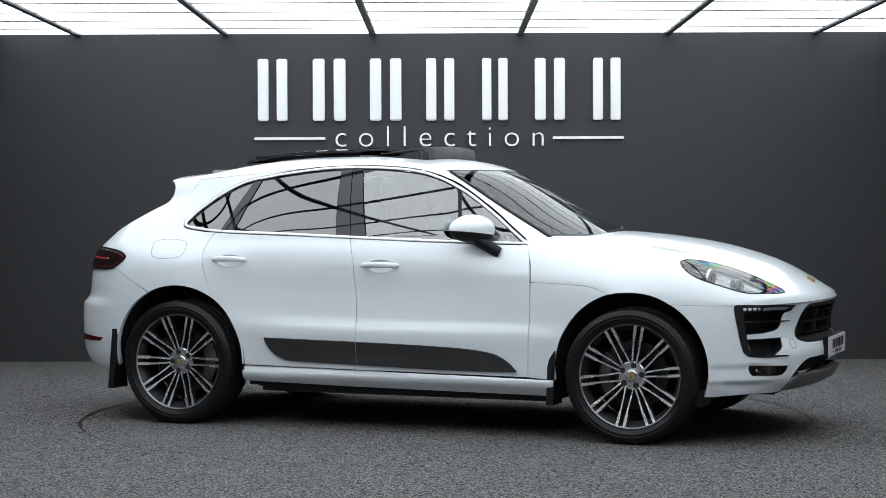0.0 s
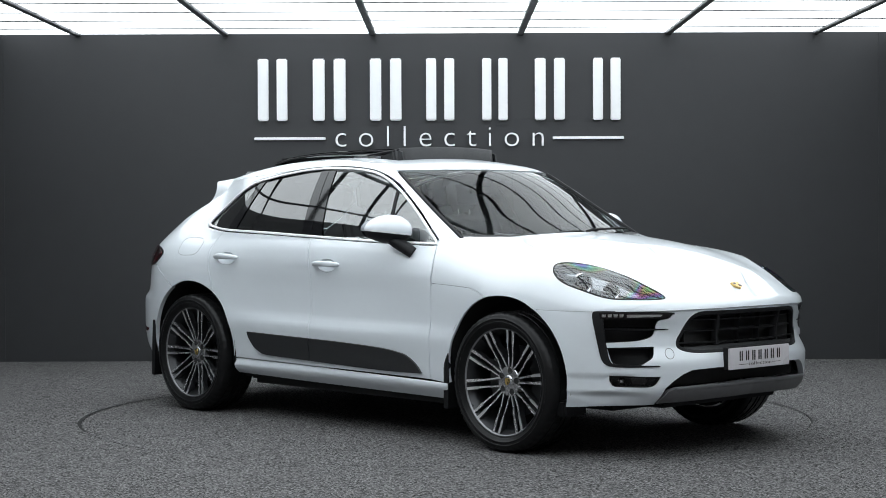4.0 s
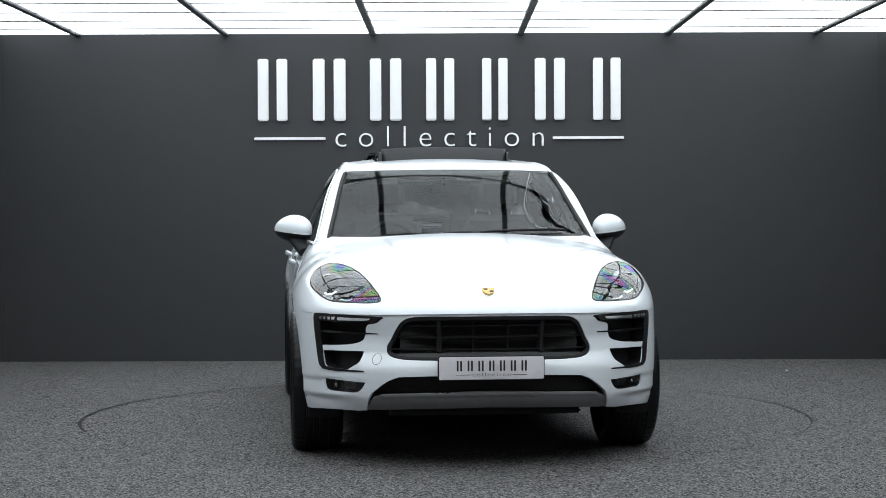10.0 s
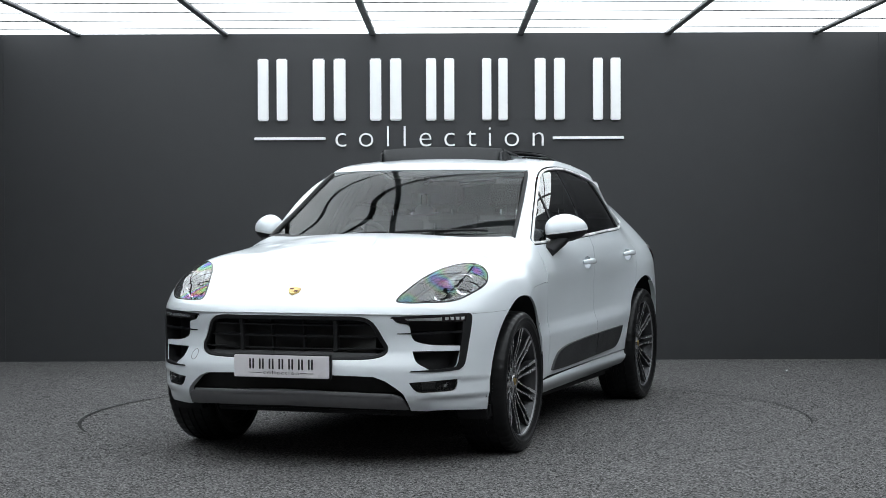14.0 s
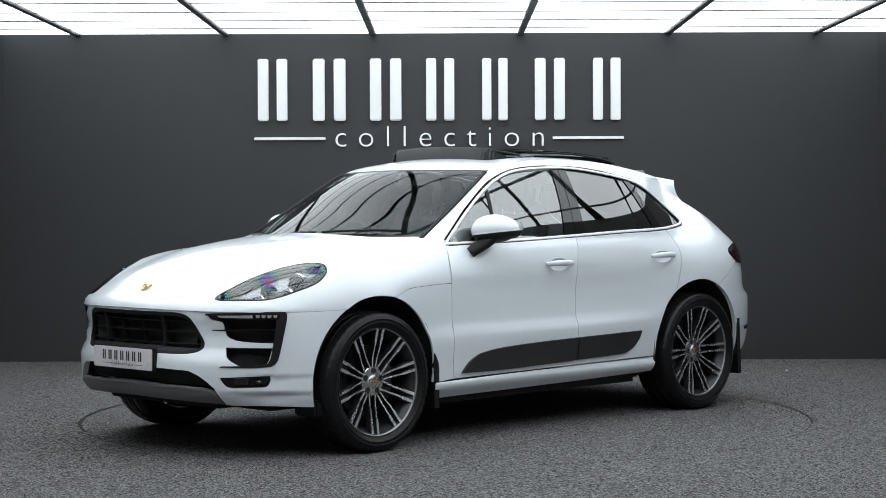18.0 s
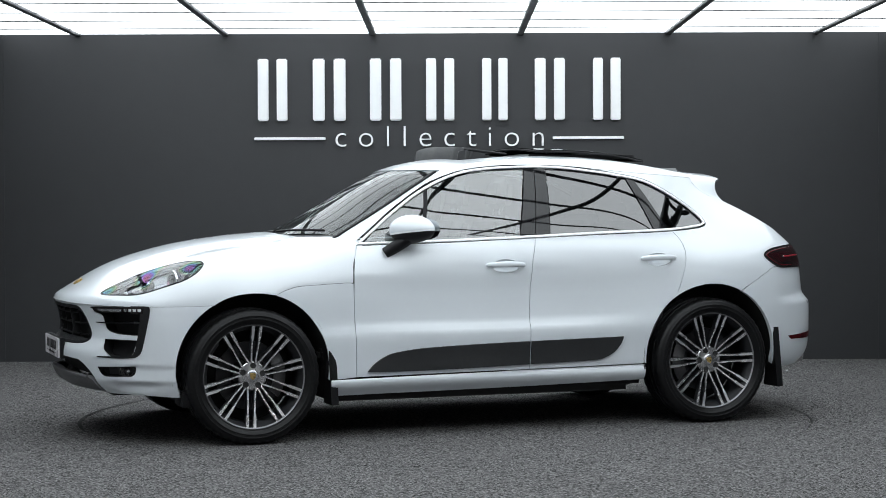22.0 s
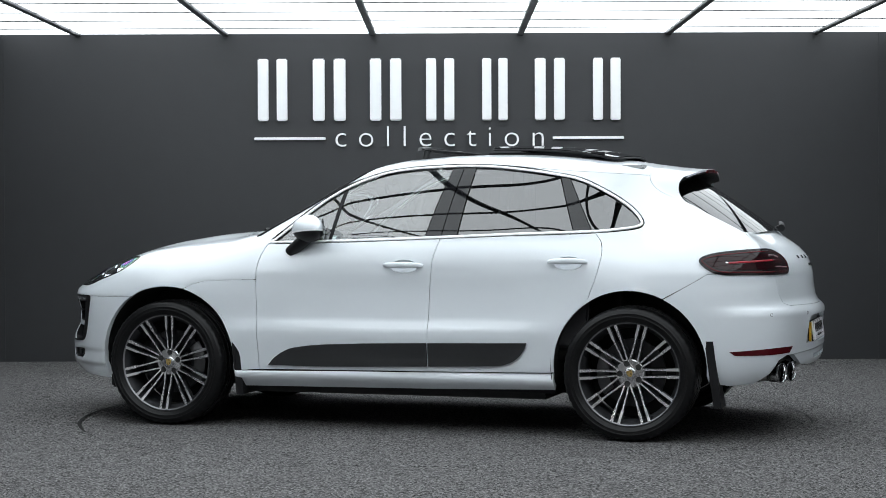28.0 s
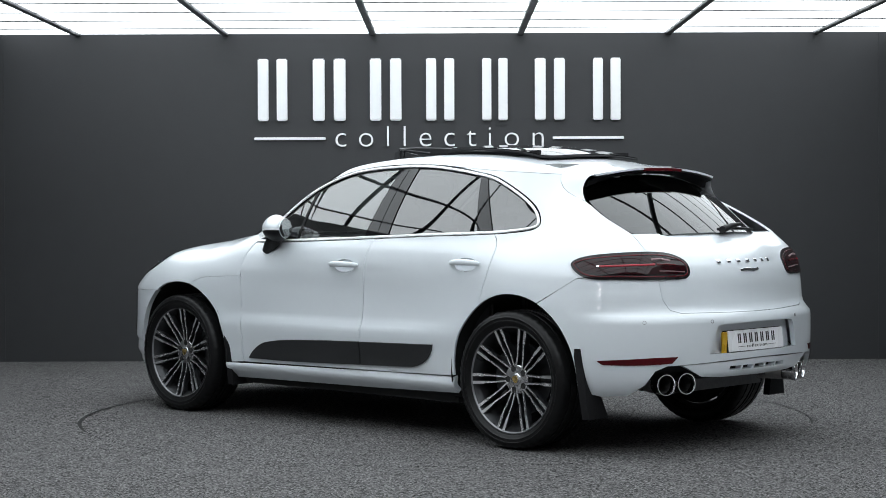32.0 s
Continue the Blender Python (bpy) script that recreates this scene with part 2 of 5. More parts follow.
# how far the body stands off that outline, by height, at some places along it
OFFSETS = [
    (0, [(.17, -.20), (.24, -.12), (.285, -.072), (.33, -.034), (.38, -.010), (.43, .010), (.50, .014), (.532, .006), (.565, -.018), (.62, -.030), (.70, -.018), (.75, -.010), (.85, -.06)]),
    (s_front(.60), [(.17, -.15), (.25, -.075), (.29, -.035), (.345, .006), (.42, .016), (.452, .018), (.492, .017), (.53, .004), (.575, -.018), (.605, -.022), (.635, -.026), (.68, -.022), (.72, -.012), (.752, -.010), (.85, -.05)]),
    (.93, [(.17, -.14), (.25, -.055), (.29, -.030), (.34, -.016), (.352, -.002), (.43, -.004), (.448, .007), (.50, .006), (.60, .002), (.70, .001), (.755, -.002), (.88, -.055)]),
    (s_at(1.93) + .06, [(.17, -.13), (.22, -.07), (.30, -.025), (.345, -.012), (.358, -.004), (.43, -.003), (.446, .003), (.60, .005), (.70, .002), (.76, -.004), (.88, -.06)]),
    (s_at(1.65), [(.17, -.10), (.25, -.03), (.42, -.004), (.60, 0), (.72, .002), (.80, -.002), (.90, -.04), (1.0, -.12)]),
    (s_at(1.40), [(.20, -.06), (.40, -.012), (.60, 0), (.76, .002), (.86, -.008), (.94, -.04), (1.02, -.10)]),
    (s_at(.85), [(.20, -.09), (.26, -.05), (.33, -.03), (.45, -.018), (.57, -.008), (.66, -.022), (.80, -.018), (.90, -.018), (.97, -.038), (1.04, -.078), (1.11, -.138)]),
    (s_at(.30), [(.20, -.09), (.26, -.055), (.33, -.03), (.45, -.018), (.57, -.004), (.66, -.028), (.80, -.032), (.92, -.026), (1.0, -.035), (1.06, -.055), (1.11, -.084)]),
    (s_at(-.60), [(.20, -.09), (.26, -.055), (.33, -.03), (.45, -.016), (.58, -.002), (.66, -.024), (.80, -.030), (.92, -.024), (1.0, -.030), (1.06, -.046), (1.11, -.072)]),
    (s_at(-1.05), [(.20, -.09), (.28, -.05), (.36, -.025), (.50, -.01), (.60, -.002), (.70, -.012), (.85, -.02), (.95, -.024), (1.03, -.04), (1.11, -.083)]),
    (s_at(-1.42), [(.20, -.07), (.40, -.015), (.60, 0), (.80, .0), (.90, -.010), (.98, -.033), (1.05, -.078), (1.11, -.128)]),
    (s_at(-1.75), [(.22, -.10), (.35, -.03), (.50, 0), (.70, .004), (.85, -.004), (.95, -.02), (1.03, -.06), (1.11, -.125)]),
    (s_at(-2.10), [(.22, -.16), (.33, -.05), (.47, -.005), (.60, 0), (.69, -.001), (.712, -.006), (.745, -.030), (.85, -.042), (.95, -.055), (1.02, -.08), (1.07, -.115), (1.11, -.158)]),
    (s_rear(.45), [(.22, -.22), (.32, -.10), (.42, -.01), (.55, 0), (.69, .002), (.712, -.004), (.745, -.040), (.82, -.064), (.86, -.070), (.92, -.080), (1.0, -.112), (1.06, -.165), (1.11, -.235)]),
    (ROUND, [(.22, -.24), (.32, -.12), (.42, -.01), (.55, 0), (.69, .004), (.712, -.002), (.745, -.030), (.82, -.054), (.92, -.060), (1.0, -.092), (1.06, -.145), (1.11, -.218)]),
]
# above the waist the sides lean in: slope and curve of that lean
WAIST = 1.11
lean_in = spline([(0, .4), (s_at(1.4), .4), (s_at(.85), .40), (s_at(.30), .30), (s_at(-.60), .32), (s_at(-1.05), .42), (s_at(-1.42), .82), (s_at(-1.75), .90), (s_at(-2.1), 1.1), (s_rear(.45), 1.5), (ROUND, 1.6)])
curl_in = spline([(0, .3), (s_at(1.4), .3), (s_at(.85), .34), (s_at(.30), .52), (s_at(-.60), .52), (s_at(-1.05), .34), (s_at(-1.42), -.34), (s_at(-1.75), .40), (s_at(-2.1), .6), (ROUND, .6)])
_at = np.array([float(o[0]) for o in OFFSETS])
_off = [ease(o[1]) for o in OFFSETS]


def body(s, z):
    """Points of the body's outside; s runs round the car from the nose, to its left."""
    s, z = np.broadcast_arrays(np.asarray(s, float), np.asarray(z, float))
    s = (s + ROUND) % (2 * ROUND) - ROUND
    a, sign = np.abs(s), np.where(s < 0, -1.0, 1.0)
    low = np.minimum(z, WAIST)
    v = np.stack([f(low) for f in _off], -1)
    m = slopes(_at, v)
    i = np.clip(np.searchsorted(_at, a) - 1, 0, len(_at) - 2)
    h = _at[i + 1] - _at[i]
    t = np.clip((a - _at[i]) / h, 0, 1)
    pick = lambda q, j: np.take_along_axis(q, j[..., None], -1)[..., 0]
    d = ((2 * t - 3) * t * t + 1) * pick(v, i) + (3 - 2 * t) * t * t * pick(v, i + 1) + h * t * (1 - t) * ((1 - t) * pick(m, i) - t * pick(m, i + 1))
    up = z - low
    d = d - lean_in(a) * up - curl_in(a) * up * up
    e = 1e-3
    tx, ty = plan_x(a + e) - plan_x(a - e), plan_y(a + e) - plan_y(a - e)
    n = np.hypot(tx, ty)
    return np.stack([plan_x(a) + d * ty / n, sign * (plan_y(a) - d * tx / n), z], -1)


# bonnet: sections across the car that bend with the nose
NOSE = 2.335
hood_top = spline([(2.335, .768), (2.328, .784), (2.30, .813), (2.206, .870), (2.10, .932), (2.0, .979), (1.83, 1.037), (1.66, 1.080), (1.48, 1.111), (1.31, 1.133), (1.13, 1.147), (.95, 1.156), (.6, 1.17)])
hood_low = ease([(1.95, .760), (1.65, .765), (1.45, .780), (1.34, .797), (1.285, .815), (1.235, .838), (1.18, .855), (1.05, .866), (.83, .875), (.5, .877)])
hood_power = ease([(.6, 9.5), (.85, 9), (1.1, 7.2), (1.3, 6.6), (1.7, 9), (2.1, 8), (2.335, 6)])
_lag = lambda y: NOSE - np.interp(np.abs(y), _sy[_front], _sx[_front])


_ex = np.linspace(.4, 1.99, 160)
_ey = body(s_at(_ex), hood_low(_ex))[:, 1]


def hood_edge(u):
    """x and y of the bonnet's side edge for the section u."""
    g = np.maximum(NOSE - np.asarray(u, float), 0)
    x = np.where(g < .935, NOSE - (.37 + .604 * g), u)
    return x, np.interp(x, _ex, _ey)


def hood(u, t):
    """Points of the bonnet: u the place along the car, t from -1 (right edge) to 1 (left edge)."""
    u, t = np.broadcast_arrays(np.asarray(u, float), np.asarray(t, float))
    ex, w = hood_edge(u)
    g = np.maximum(NOSE - u, 0)
    bend = np.where(g < .935, 1 - g / (.37 + .604 * g), 0)
    a = np.clip(1 - np.abs(t), 0, 1)
    q = 1 - a * a
    y = w * q
    low = hood_low(ex)
    rise = np.clip(1 - q ** hood_power(u), 0, 1) ** (1 / 1.5)
    valley = .010 * np.exp(-((q - .55) / .16) ** 2) * step(.95, 1.3, u) * (1 - step(1.9, 2.2, u))
    crown = .044 * (y / .62) ** 2 * step(.80, 1.15, u) * (1 - .75 * step(2.1, 2.32, u)) * (1 - q ** 4)
    return np.stack([u - _lag(y) * bend, np.sign(t) * y, low + (hood_top(u) - low) * rise - valley - crown], -1)


# windscreen, roof and rear window: heights over the plan
roof_mid = spline([(1.15, 1.085), (1.05, 1.140), (.747, 1.300), (.431, 1.476), (.29, 1.538), (.08, 1.585), (-.15, 1.610), (-.45, 1.622), (-.75, 1.618), (-1.0, 1.600), (-1.3, 1.560), (-1.5, 1.530), (-1.75, 1.508)])
glass_mid = spline([(-1.55, 1.500), (-1.75, 1.383), (-2.06, 1.172), (-2.2, 1.075)])
roof_lag = ease([(1.2, .36), (.35, .36), (-.05, .10), (-.5, 0), (-1.2, -.05), (-1.8, -.12)])
roof_crown = ease([(1.2, .0), (.35, .018), (-.1, .115), (-1.3, .13), (-1.8, .16)])


def roof(x, y):
    x, y = np.broadcast_arrays(np.asarray(x, float), np.asarray(y, float))
    return np.stack([x, y, roof_mid(x + roof_lag(x) * y * y) - roof_crown(x) * y * y], -1)


def rear_glass(x, y):
    x, y = np.broadcast_arrays(np.asarray(x, float), np.asarray(y, float))
    return np.stack([x, y, glass_mid(x - .42 * y * y) - .03 * y * y], -1)
# ---- end of the surfaces ----
# ---- tools for meshes ----
def link(name, mesh, material_, parent=None, label=""):
    ob = new(name, mesh)
    if material_ and not mesh.materials:
        mesh.materials.append(material_)
    if parent:
        ob.parent = parent
    if label:
        ob["label"] = label
    return ob


def part(name, bm, material_, parent=None, label="", smooth=None):
    """Links a bmesh as one mesh object; smooth: the angle in degrees up to which edges are shaded round."""
    mesh = bpy.data.meshes.new(name)
    bmesh.ops.recalc_face_normals(bm, faces=bm.faces)
    if smooth is not None:
        for f in bm.faces:
            f.smooth = True
        for e in bm.edges:
            if len(e.link_faces) == 2 and e.calc_face_angle(0) > radians(smooth):
                e.smooth = False
    bm.to_mesh(mesh)
    bm.free()
    return link(name, mesh, material_, parent, label)


def block(x0, x1, y0, y1, z0, z1, bevel=0.0, bm=None, segments=2):
    bm2 = bmesh.new()
    bmesh.ops.create_cube(bm2, size=1, matrix=Matrix.LocRotScale(((x0 + x1) / 2, (y0 + y1) / 2, (z0 + z1) / 2), None, (x1 - x0, y1 - y0, z1 - z0)))
    if bevel:
        bmesh.ops.bevel(bm2, geom=bm2.edges[:], offset=bevel, segments=segments, affect="EDGES")
    return merge(bm, bm2)


def merge(bm, other):
    if bm is None:
        return other
    mesh = bpy.data.meshes.new("scratch")
    other.to_mesh(mesh)
    other.free()
    bm.from_mesh(mesh)
    bpy.data.meshes.remove(mesh)
    return bm


def shift(bm, m):
    bmesh.ops.transform(bm, matrix=m, verts=bm.verts)
    return bm


def lathe(profile, segments=48, axis="Y", bm=None, closed=False):
    """Turns (radius, along) points round an axis."""
    out = bmesh.new()
    rings = []
    for k in range(segments):
        a = 2 * math.pi * k / segments
        c, s = math.cos(a), math.sin(a)
        rings.append([out.verts.new((r * c, d, r * s) if axis == "Y" else (d, r * c, r * s) if axis == "X" else (r * c, r * s, d)) for r, d in profile])
    n = len(profile)
    for k in range(segments):
        p, q = rings[k], rings[(k + 1) % segments]
        for i in range(n if closed else n - 1):
            j = (i + 1) % n
            out.faces.new((p[i], p[j], q[j], q[i]))
    bmesh.ops.remove_doubles(out, verts=out.verts, dist=1e-5)
    return merge(bm, out)


def tube(points, radius, sides=10, bm=None, flat=1.0):
    """A round bar along points; radius a number or one a point; flat squeezes it in its second direction."""
    out = bmesh.new()
    pts = [Vector(p) for p in points]
    rings = []
    up = Vector((0, 0, 1))
    for i, p in enumerate(pts):
        d = (pts[min(i + 1, len(pts) - 1)] - pts[max(i - 1, 0)]).normalized()
        side = d.cross(up)
        side = side.normalized() if side.length > 1e-4 else Vector((0, 1, 0))
        top = side.cross(d).normalized()
        r = radius[i] if isinstance(radius, (list, tuple)) else radius
        rings.append([out.verts.new(p + (side * math.cos(2 * math.pi * k / sides) + top * flat * math.sin(2 * math.pi * k / sides)) * r) for k in range(sides)])
    for a, b in zip(rings, rings[1:]):
        for k in range(sides):
            out.faces.new((a[k], a[(k + 1) % sides], b[(k + 1) % sides], b[k]))
    out.faces.new(rings[0][::-1])
    out.faces.new(rings[-1])
    return merge(bm, out)


def word(text, size, depth, spacing=1.0):
    """The built-in font's letters as a mesh in the XZ plane, centred, facing -y."""
    c = bpy.data.curves.new("word", "FONT")
    c.body, c.size, c.extrude, c.space_character = text, size, depth / 2, spacing
    c.offset = -size * .014
    c.align_x, c.align_y = "CENTER", "BOTTOM_BASELINE"
    ob = bpy.data.objects.new("word", c)
    scene.collection.objects.link(ob)
    bpy.context.view_layer.update()
    mesh = bpy.data.meshes.new_from_object(ob.evaluated_get(bpy.context.evaluated_depsgraph_get()))
    bpy.data.objects.remove(ob)
    bpy.data.curves.remove(c)
    mesh.transform(pose(0, 0, 0, 90))
    return mesh


# ---- the studio ----
WALL_Y, TOP, HALF, BACK = 4.04, 2.748, 3.78, -13.4
TILT = math.radians(.06)
DISC = 2.225
fl = bmesh.new()
ring_v = [fl.verts.new((DISC * math.cos(2 * math.pi * k / 180), DISC * math.sin(2 * math.pi * k / 180), 0)) for k in range(180)]
rect = [fl.verts.new(p) for p in ((-HALF, BACK, 0), (HALF, BACK, 0), (HALF, WALL_Y, 0), (-HALF, WALL_Y, 0))]
sides = [fl.edges.new((v[i], v[(i + 1) % len(v)])) for v in (ring_v, rect) for i in range(len(v))]
bmesh.ops.triangle_fill(fl, edges=sides, use_beauty=True, normal=(0, 0, 1))
ext = bmesh.ops.extrude_face_region(fl, geom=fl.faces[:])
bmesh.ops.translate(fl, vec=(0, 0, -.05), verts=[v for v in ext["geom"] if isinstance(v, bmesh.types.BMVert)])
floor = tagged(part("floor", fl, CARPET), "dark grey speckled loop-pile carpet floor", "floor", kind="structure")
tagged(part("floor_base", block(-HALF, HALF, BACK, WALL_Y, -.25, -.054), SEAM), "dark base under the carpet", "floor", kind="structure")
back = part("wall_back", block(-3.723, 3.652, WALL_Y, WALL_Y + .15, -.1, TOP + .3), WALL)
tagged(back, "matt charcoal painted back wall of the studio", "wall", kind="structure")
for name, x0, x1 in (("wall_wing_left", -HALF, -3.723), ("wall_wing_right", 3.652, HALF)):
    tagged(part(name, block(x0, x1, WALL_Y - .006, WALL_Y + .15, -.1, TOP + .3), WALL), "charcoal painted wall beside the sign wall", "wall", kind="structure")
for name, x0, x1 in (("wall_left", -HALF - .15, -HALF), ("wall_right", HALF, HALF + .15)):
    tagged(part(name, block(x0, x1, -2.6, WALL_Y + .15, -.1, TOP + .3), WALL), "charcoal painted side wall of the studio", "wall", kind="structure")
    # unseen rear half, kept pale to throw fill light on the car
    tagged(part(name + "_rear", block(x0, x1, BACK, -2.6, -.1, TOP + .3), PALE_BOUNCE), "unseen pale side wall behind the camera, added to bounce light", "wall", kind="structure")
# this wall and the ceiling's rear are unseen too, pale for bounce
tagged(part("bounce_wall_behind", block(-HALF - .15, HALF + .15, BACK - .15, BACK, -.1, TOP + .3), PALE_BOUNCE), "unseen pale wall opposite the sign, added to bounce light", "wall", kind="structure")
tagged(part("ceiling", block(-HALF, HALF, BACK, WALL_Y, TOP + .06, TOP + .3), PALE_BOUNCE), "pale grey plaster ceiling above the luminous panels", "ceiling", kind="structure")

# rows of luminous panels between grey beams, dark gaps from row to row
PITCH, ROW, BEAM0, ROWS = 1.2435, .607, -.608, 16
CUT = WALL_Y - .145 - ROW * (ROWS - .48)
panel_meshes = {}
for c in range(-3, 4):
    mid_x = BEAM0 + PITCH * (c + .5)
    x0, x1 = max(mid_x - .594, -HALF + .005), min(mid_x + .594, HALF - .005)
    for r in range(ROWS):
        if c not in panel_meshes:
            ob = part("ceiling_light", block(x0 - mid_x, x1 - mid_x, -.2765, .2765, 0, .03, .003), PANEL_GLOW)
            panel_meshes[c] = ob.data
        else:
            ob = new("ceiling_light", panel_meshes[c])
        ob.location = (mid_x, WALL_Y - .145 - ROW * (r + .02), TOP + .012)
        tagged(ob, "bright white luminous ceiling panel between grey beams", "ceiling light", "luminous ceiling panels")
for c in range(-3, 5):
    x = BEAM0 + PITCH * c
    if abs(x) < HALF:
        tagged(part("ceiling_beam", block(x - .027, x + .027, CUT, WALL_Y, TOP - .005, TOP + .055, .004), GRID_METAL), "slim grey metal ceiling beam", "ceiling beam", "ceiling beams")
for r in range(ROWS + 1):
    y = WALL_Y - .145 - ROW * (r - .48)
    if y < WALL_Y:
        tagged(part("ceiling_rail", block(-HALF, HALF, y - .0265, y + .0265, TOP + .0108, TOP + .055, .002), SEAM_BAR), "thin dark rail between ceiling panels", "ceiling rail", "ceiling rails")

# two long diffused lights on the side walls behind the camera
for side in (-1, 1):
    lamp = tagged(new("wall_light"), "long white diffused light on the studio side wall", "wall light", "side wall lights")
    lamp.location = (side * HALF, -10.3, 2.15)
    x0, x1 = (0, .06) if side < 0 else (-.06, 0)
    part("light_frame", block(x0, x1, -.55, .55, -.34, .34, .01), SATIN_BLACK, lamp)
    xa, xb = (.061, .066) if side < 0 else (-.066, -.061)
    part("diffuser", block(xa, xb, -.51, .51, -.30, .30), SIDE_GLOW, lamp)

# the sign on the wall: seven plain white shapes over a lettered line between two bars
LETTERS = [(-1.588, -1.340), (-1.125, -.850), (-.645, -.380), (-.172, .065), (.300, .513), (.742, .995), (1.232, 1.463)]
sign = tagged(new("wall_sign"), "white raised sign with seven tall blocks and a lettered line", "sign")
sign.location = (.0123, WALL_Y, 0)


def sign_blocks(parent, spans, z0, z1, y0, y1, mat, k=.36, name="sign_block"):
    """Each mark of the sign is two upright white bars side by side, joined at the foot."""
    for a, b in spans:
        w = (b - a) * k
        bm = block(a, a + w, y0, y1, z0, z1, min(.012, w * .1))
        bm = block(b - w, b, y0, y1, z0, z1, min(.012, w * .1), bm)
        part(name, bm, mat, parent)


sign_blocks(sign, LETTERS, 2.024, 2.546, -.045, -.004, SIGN_WHITE)
for a, b in ((-1.621, -1.020), (.893, 1.492)):
    part("sign_bar", block(a, b, -.03, -.004, 1.864, 1.887, .003), SIGN_WHITE, sign)
w = word("collection", .258, .026, 1.62)
width = max(v.co.x for v in w.vertices) - min(v.co.x for v in w.vertices)
w.transform(Matrix.Diagonal((1.752 / width, 1, 1, 1)))
mid = (max(v.co.x for v in w.vertices) + min(v.co.x for v in w.vertices)) / 2
w.transform(Matrix.Translation((-.060 - mid, -.018, 1.806)))
bm = bmesh.new()
bm.from_mesh(w)
seen, islands = set(), []
for v in bm.verts:
    if v in seen:
        continue
    stack, isle = [v], []
    seen.add(v)
    while stack:
        q = stack.pop()
        isle.append(q)
        for e in q.link_edges:
            o = e.other_vert(q)
            if o not in seen:
                seen.add(o)
                stack.append(o)
    islands.append((min(q.co.x for q in isle), max(q.co.x for q in isle), isle))
islands.sort(key=lambda i: i[0])
letters = []
for a, b, isle in islands:
    if letters and a < letters[-1][1]:
        letters[-1] = (letters[-1][0], max(b, letters[-1][1]), letters[-1][2] + isle)
    else:
        letters.append((a, b, isle))
for a, b, isle in letters:
    own = bmesh.new()
    copy = {v: own.verts.new(v.co) for v in isle}
    for f in {f for v in isle for f in v.link_faces}:
        own.faces.new([copy[v] for v in f.verts])
    part("letter", own, SIGN_WHITE, sign)
bm.free()

# turntable: a disc of the same carpet, flush with the floor, a fine gap round it
disc = bmesh.new()
bmesh.ops.create_cone(disc, cap_ends=True, segments=180, radius1=DISC - .004, radius2=DISC - .004, depth=.05)
turntable = tagged(part("turntable", shift(disc, pose(0, 0, -.025)), CARPET), "round carpeted turntable set into the floor", "turntable")
edge = lathe([(DISC - .016, .0), (DISC - .015, .0012), (DISC - .005, .0012), (DISC - .0035, .0), (DISC - .004, -.03), (DISC - .016, -.03)], 180, "Z")
part("turntable_edge", edge, CARPET, turntable, "bound carpet edge of the disc", smooth=30)
gap = bmesh.new()
pairs = []
for k in range(151):
    a = -13 + 214 * k / 150
    h = .009 + .003 * float(step(40, 110, a)) + .012 * float(step(140, 175, a)) * (1 - float(step(188, 201, a)))
    a = radians(a)
    pairs.append([gap.verts.new((math.cos(a) * q, math.sin(a) * q, .003)) for q in (DISC - .002, DISC + h)])
for p, q in zip(pairs, pairs[1:]):
    gap.faces.new((p[0], p[1], q[1], q[0]))
tagged(part("turntable_gap", gap, SEAM), "thin dark gap round the turntable", "floor gap", kind="structure")
scrap = bmesh.new()
bmesh.ops.create_icosphere(scrap, subdivisions=2, radius=1, matrix=Matrix.LocRotScale((2.675, 2.96, .0036), None, (.008, .006, .0036)))
tagged(part("paper_scrap", scrap, SIGN_WHITE, smooth=60), "tiny white paper scrap lying on the carpet", "scrap")
# ---- panels cut out of the body's surfaces ----
from mathutils.geometry import delaunay_2d_cdt


def smooth_loop(pts, closed=True, n=6):
    """A round curve through points; a point written with a third value True stays a sharp corner."""
    out, m = [], len(pts)
    for i in range(m if closed else m - 1):
        g = lambda j: pts[j % m] if closed else pts[max(0, min(m - 1, j))]
        p0, p1, p2, p3 = g(i - 1), g(i), g(i + 1), g(i + 2)
        if len(p1) > 2:
            p0 = p1
        if len(p2) > 2:
            p3 = p2
        a, b, c, d = (np.array(p[:2], float) for p in (p0, p1, p2, p3))
        for k in range(n):
            t = k / n
            out.append(tuple(.5 * (2 * b + (c - a) * t + (2 * a - 5 * b + 4 * c - d) * t * t + (3 * b - a - 3 * c + d) * t ** 3)))
    if not closed:
        out.append(tuple(float(v) for v in pts[-1][:2]))
    return out


def sharp(*pts):
    return [(a, b, True) for a, b in pts]


def even(loop, d):
    """Points along a closed loop, at most d apart, corners kept."""
    out = []
    for (a, b), (c, e) in zip(loop, loop[1:] + loop[:1]):
        n = max(1, math.ceil(math.hypot(c - a, e - b) / d))
        out += [(a + (c - a) * k / n, b + (e - b) * k / n) for k in range(n)]
    clean = [out[0]]
    for p in out[1:]:
        if math.hypot(p[0] - clean[-1][0], p[1] - clean[-1][1]) > d * .15:
            clean.append(p)
    return clean


def inset(loop, d):
    p = np.array(loop)
    area = np.sum(p[:, 0] * np.roll(p[:, 1], -1) - p[:, 1] * np.roll(p[:, 0], -1))
    e = np.roll(p, -1, 0) - np.roll(p, 1, 0)
    n = np.stack([-e[:, 1], e[:, 0]], 1) / np.maximum(np.linalg.norm(e, axis=1), 1e-9)[:, None]
    return [tuple(q) for q in p + n * d * (1 if area > 0 else -1)]


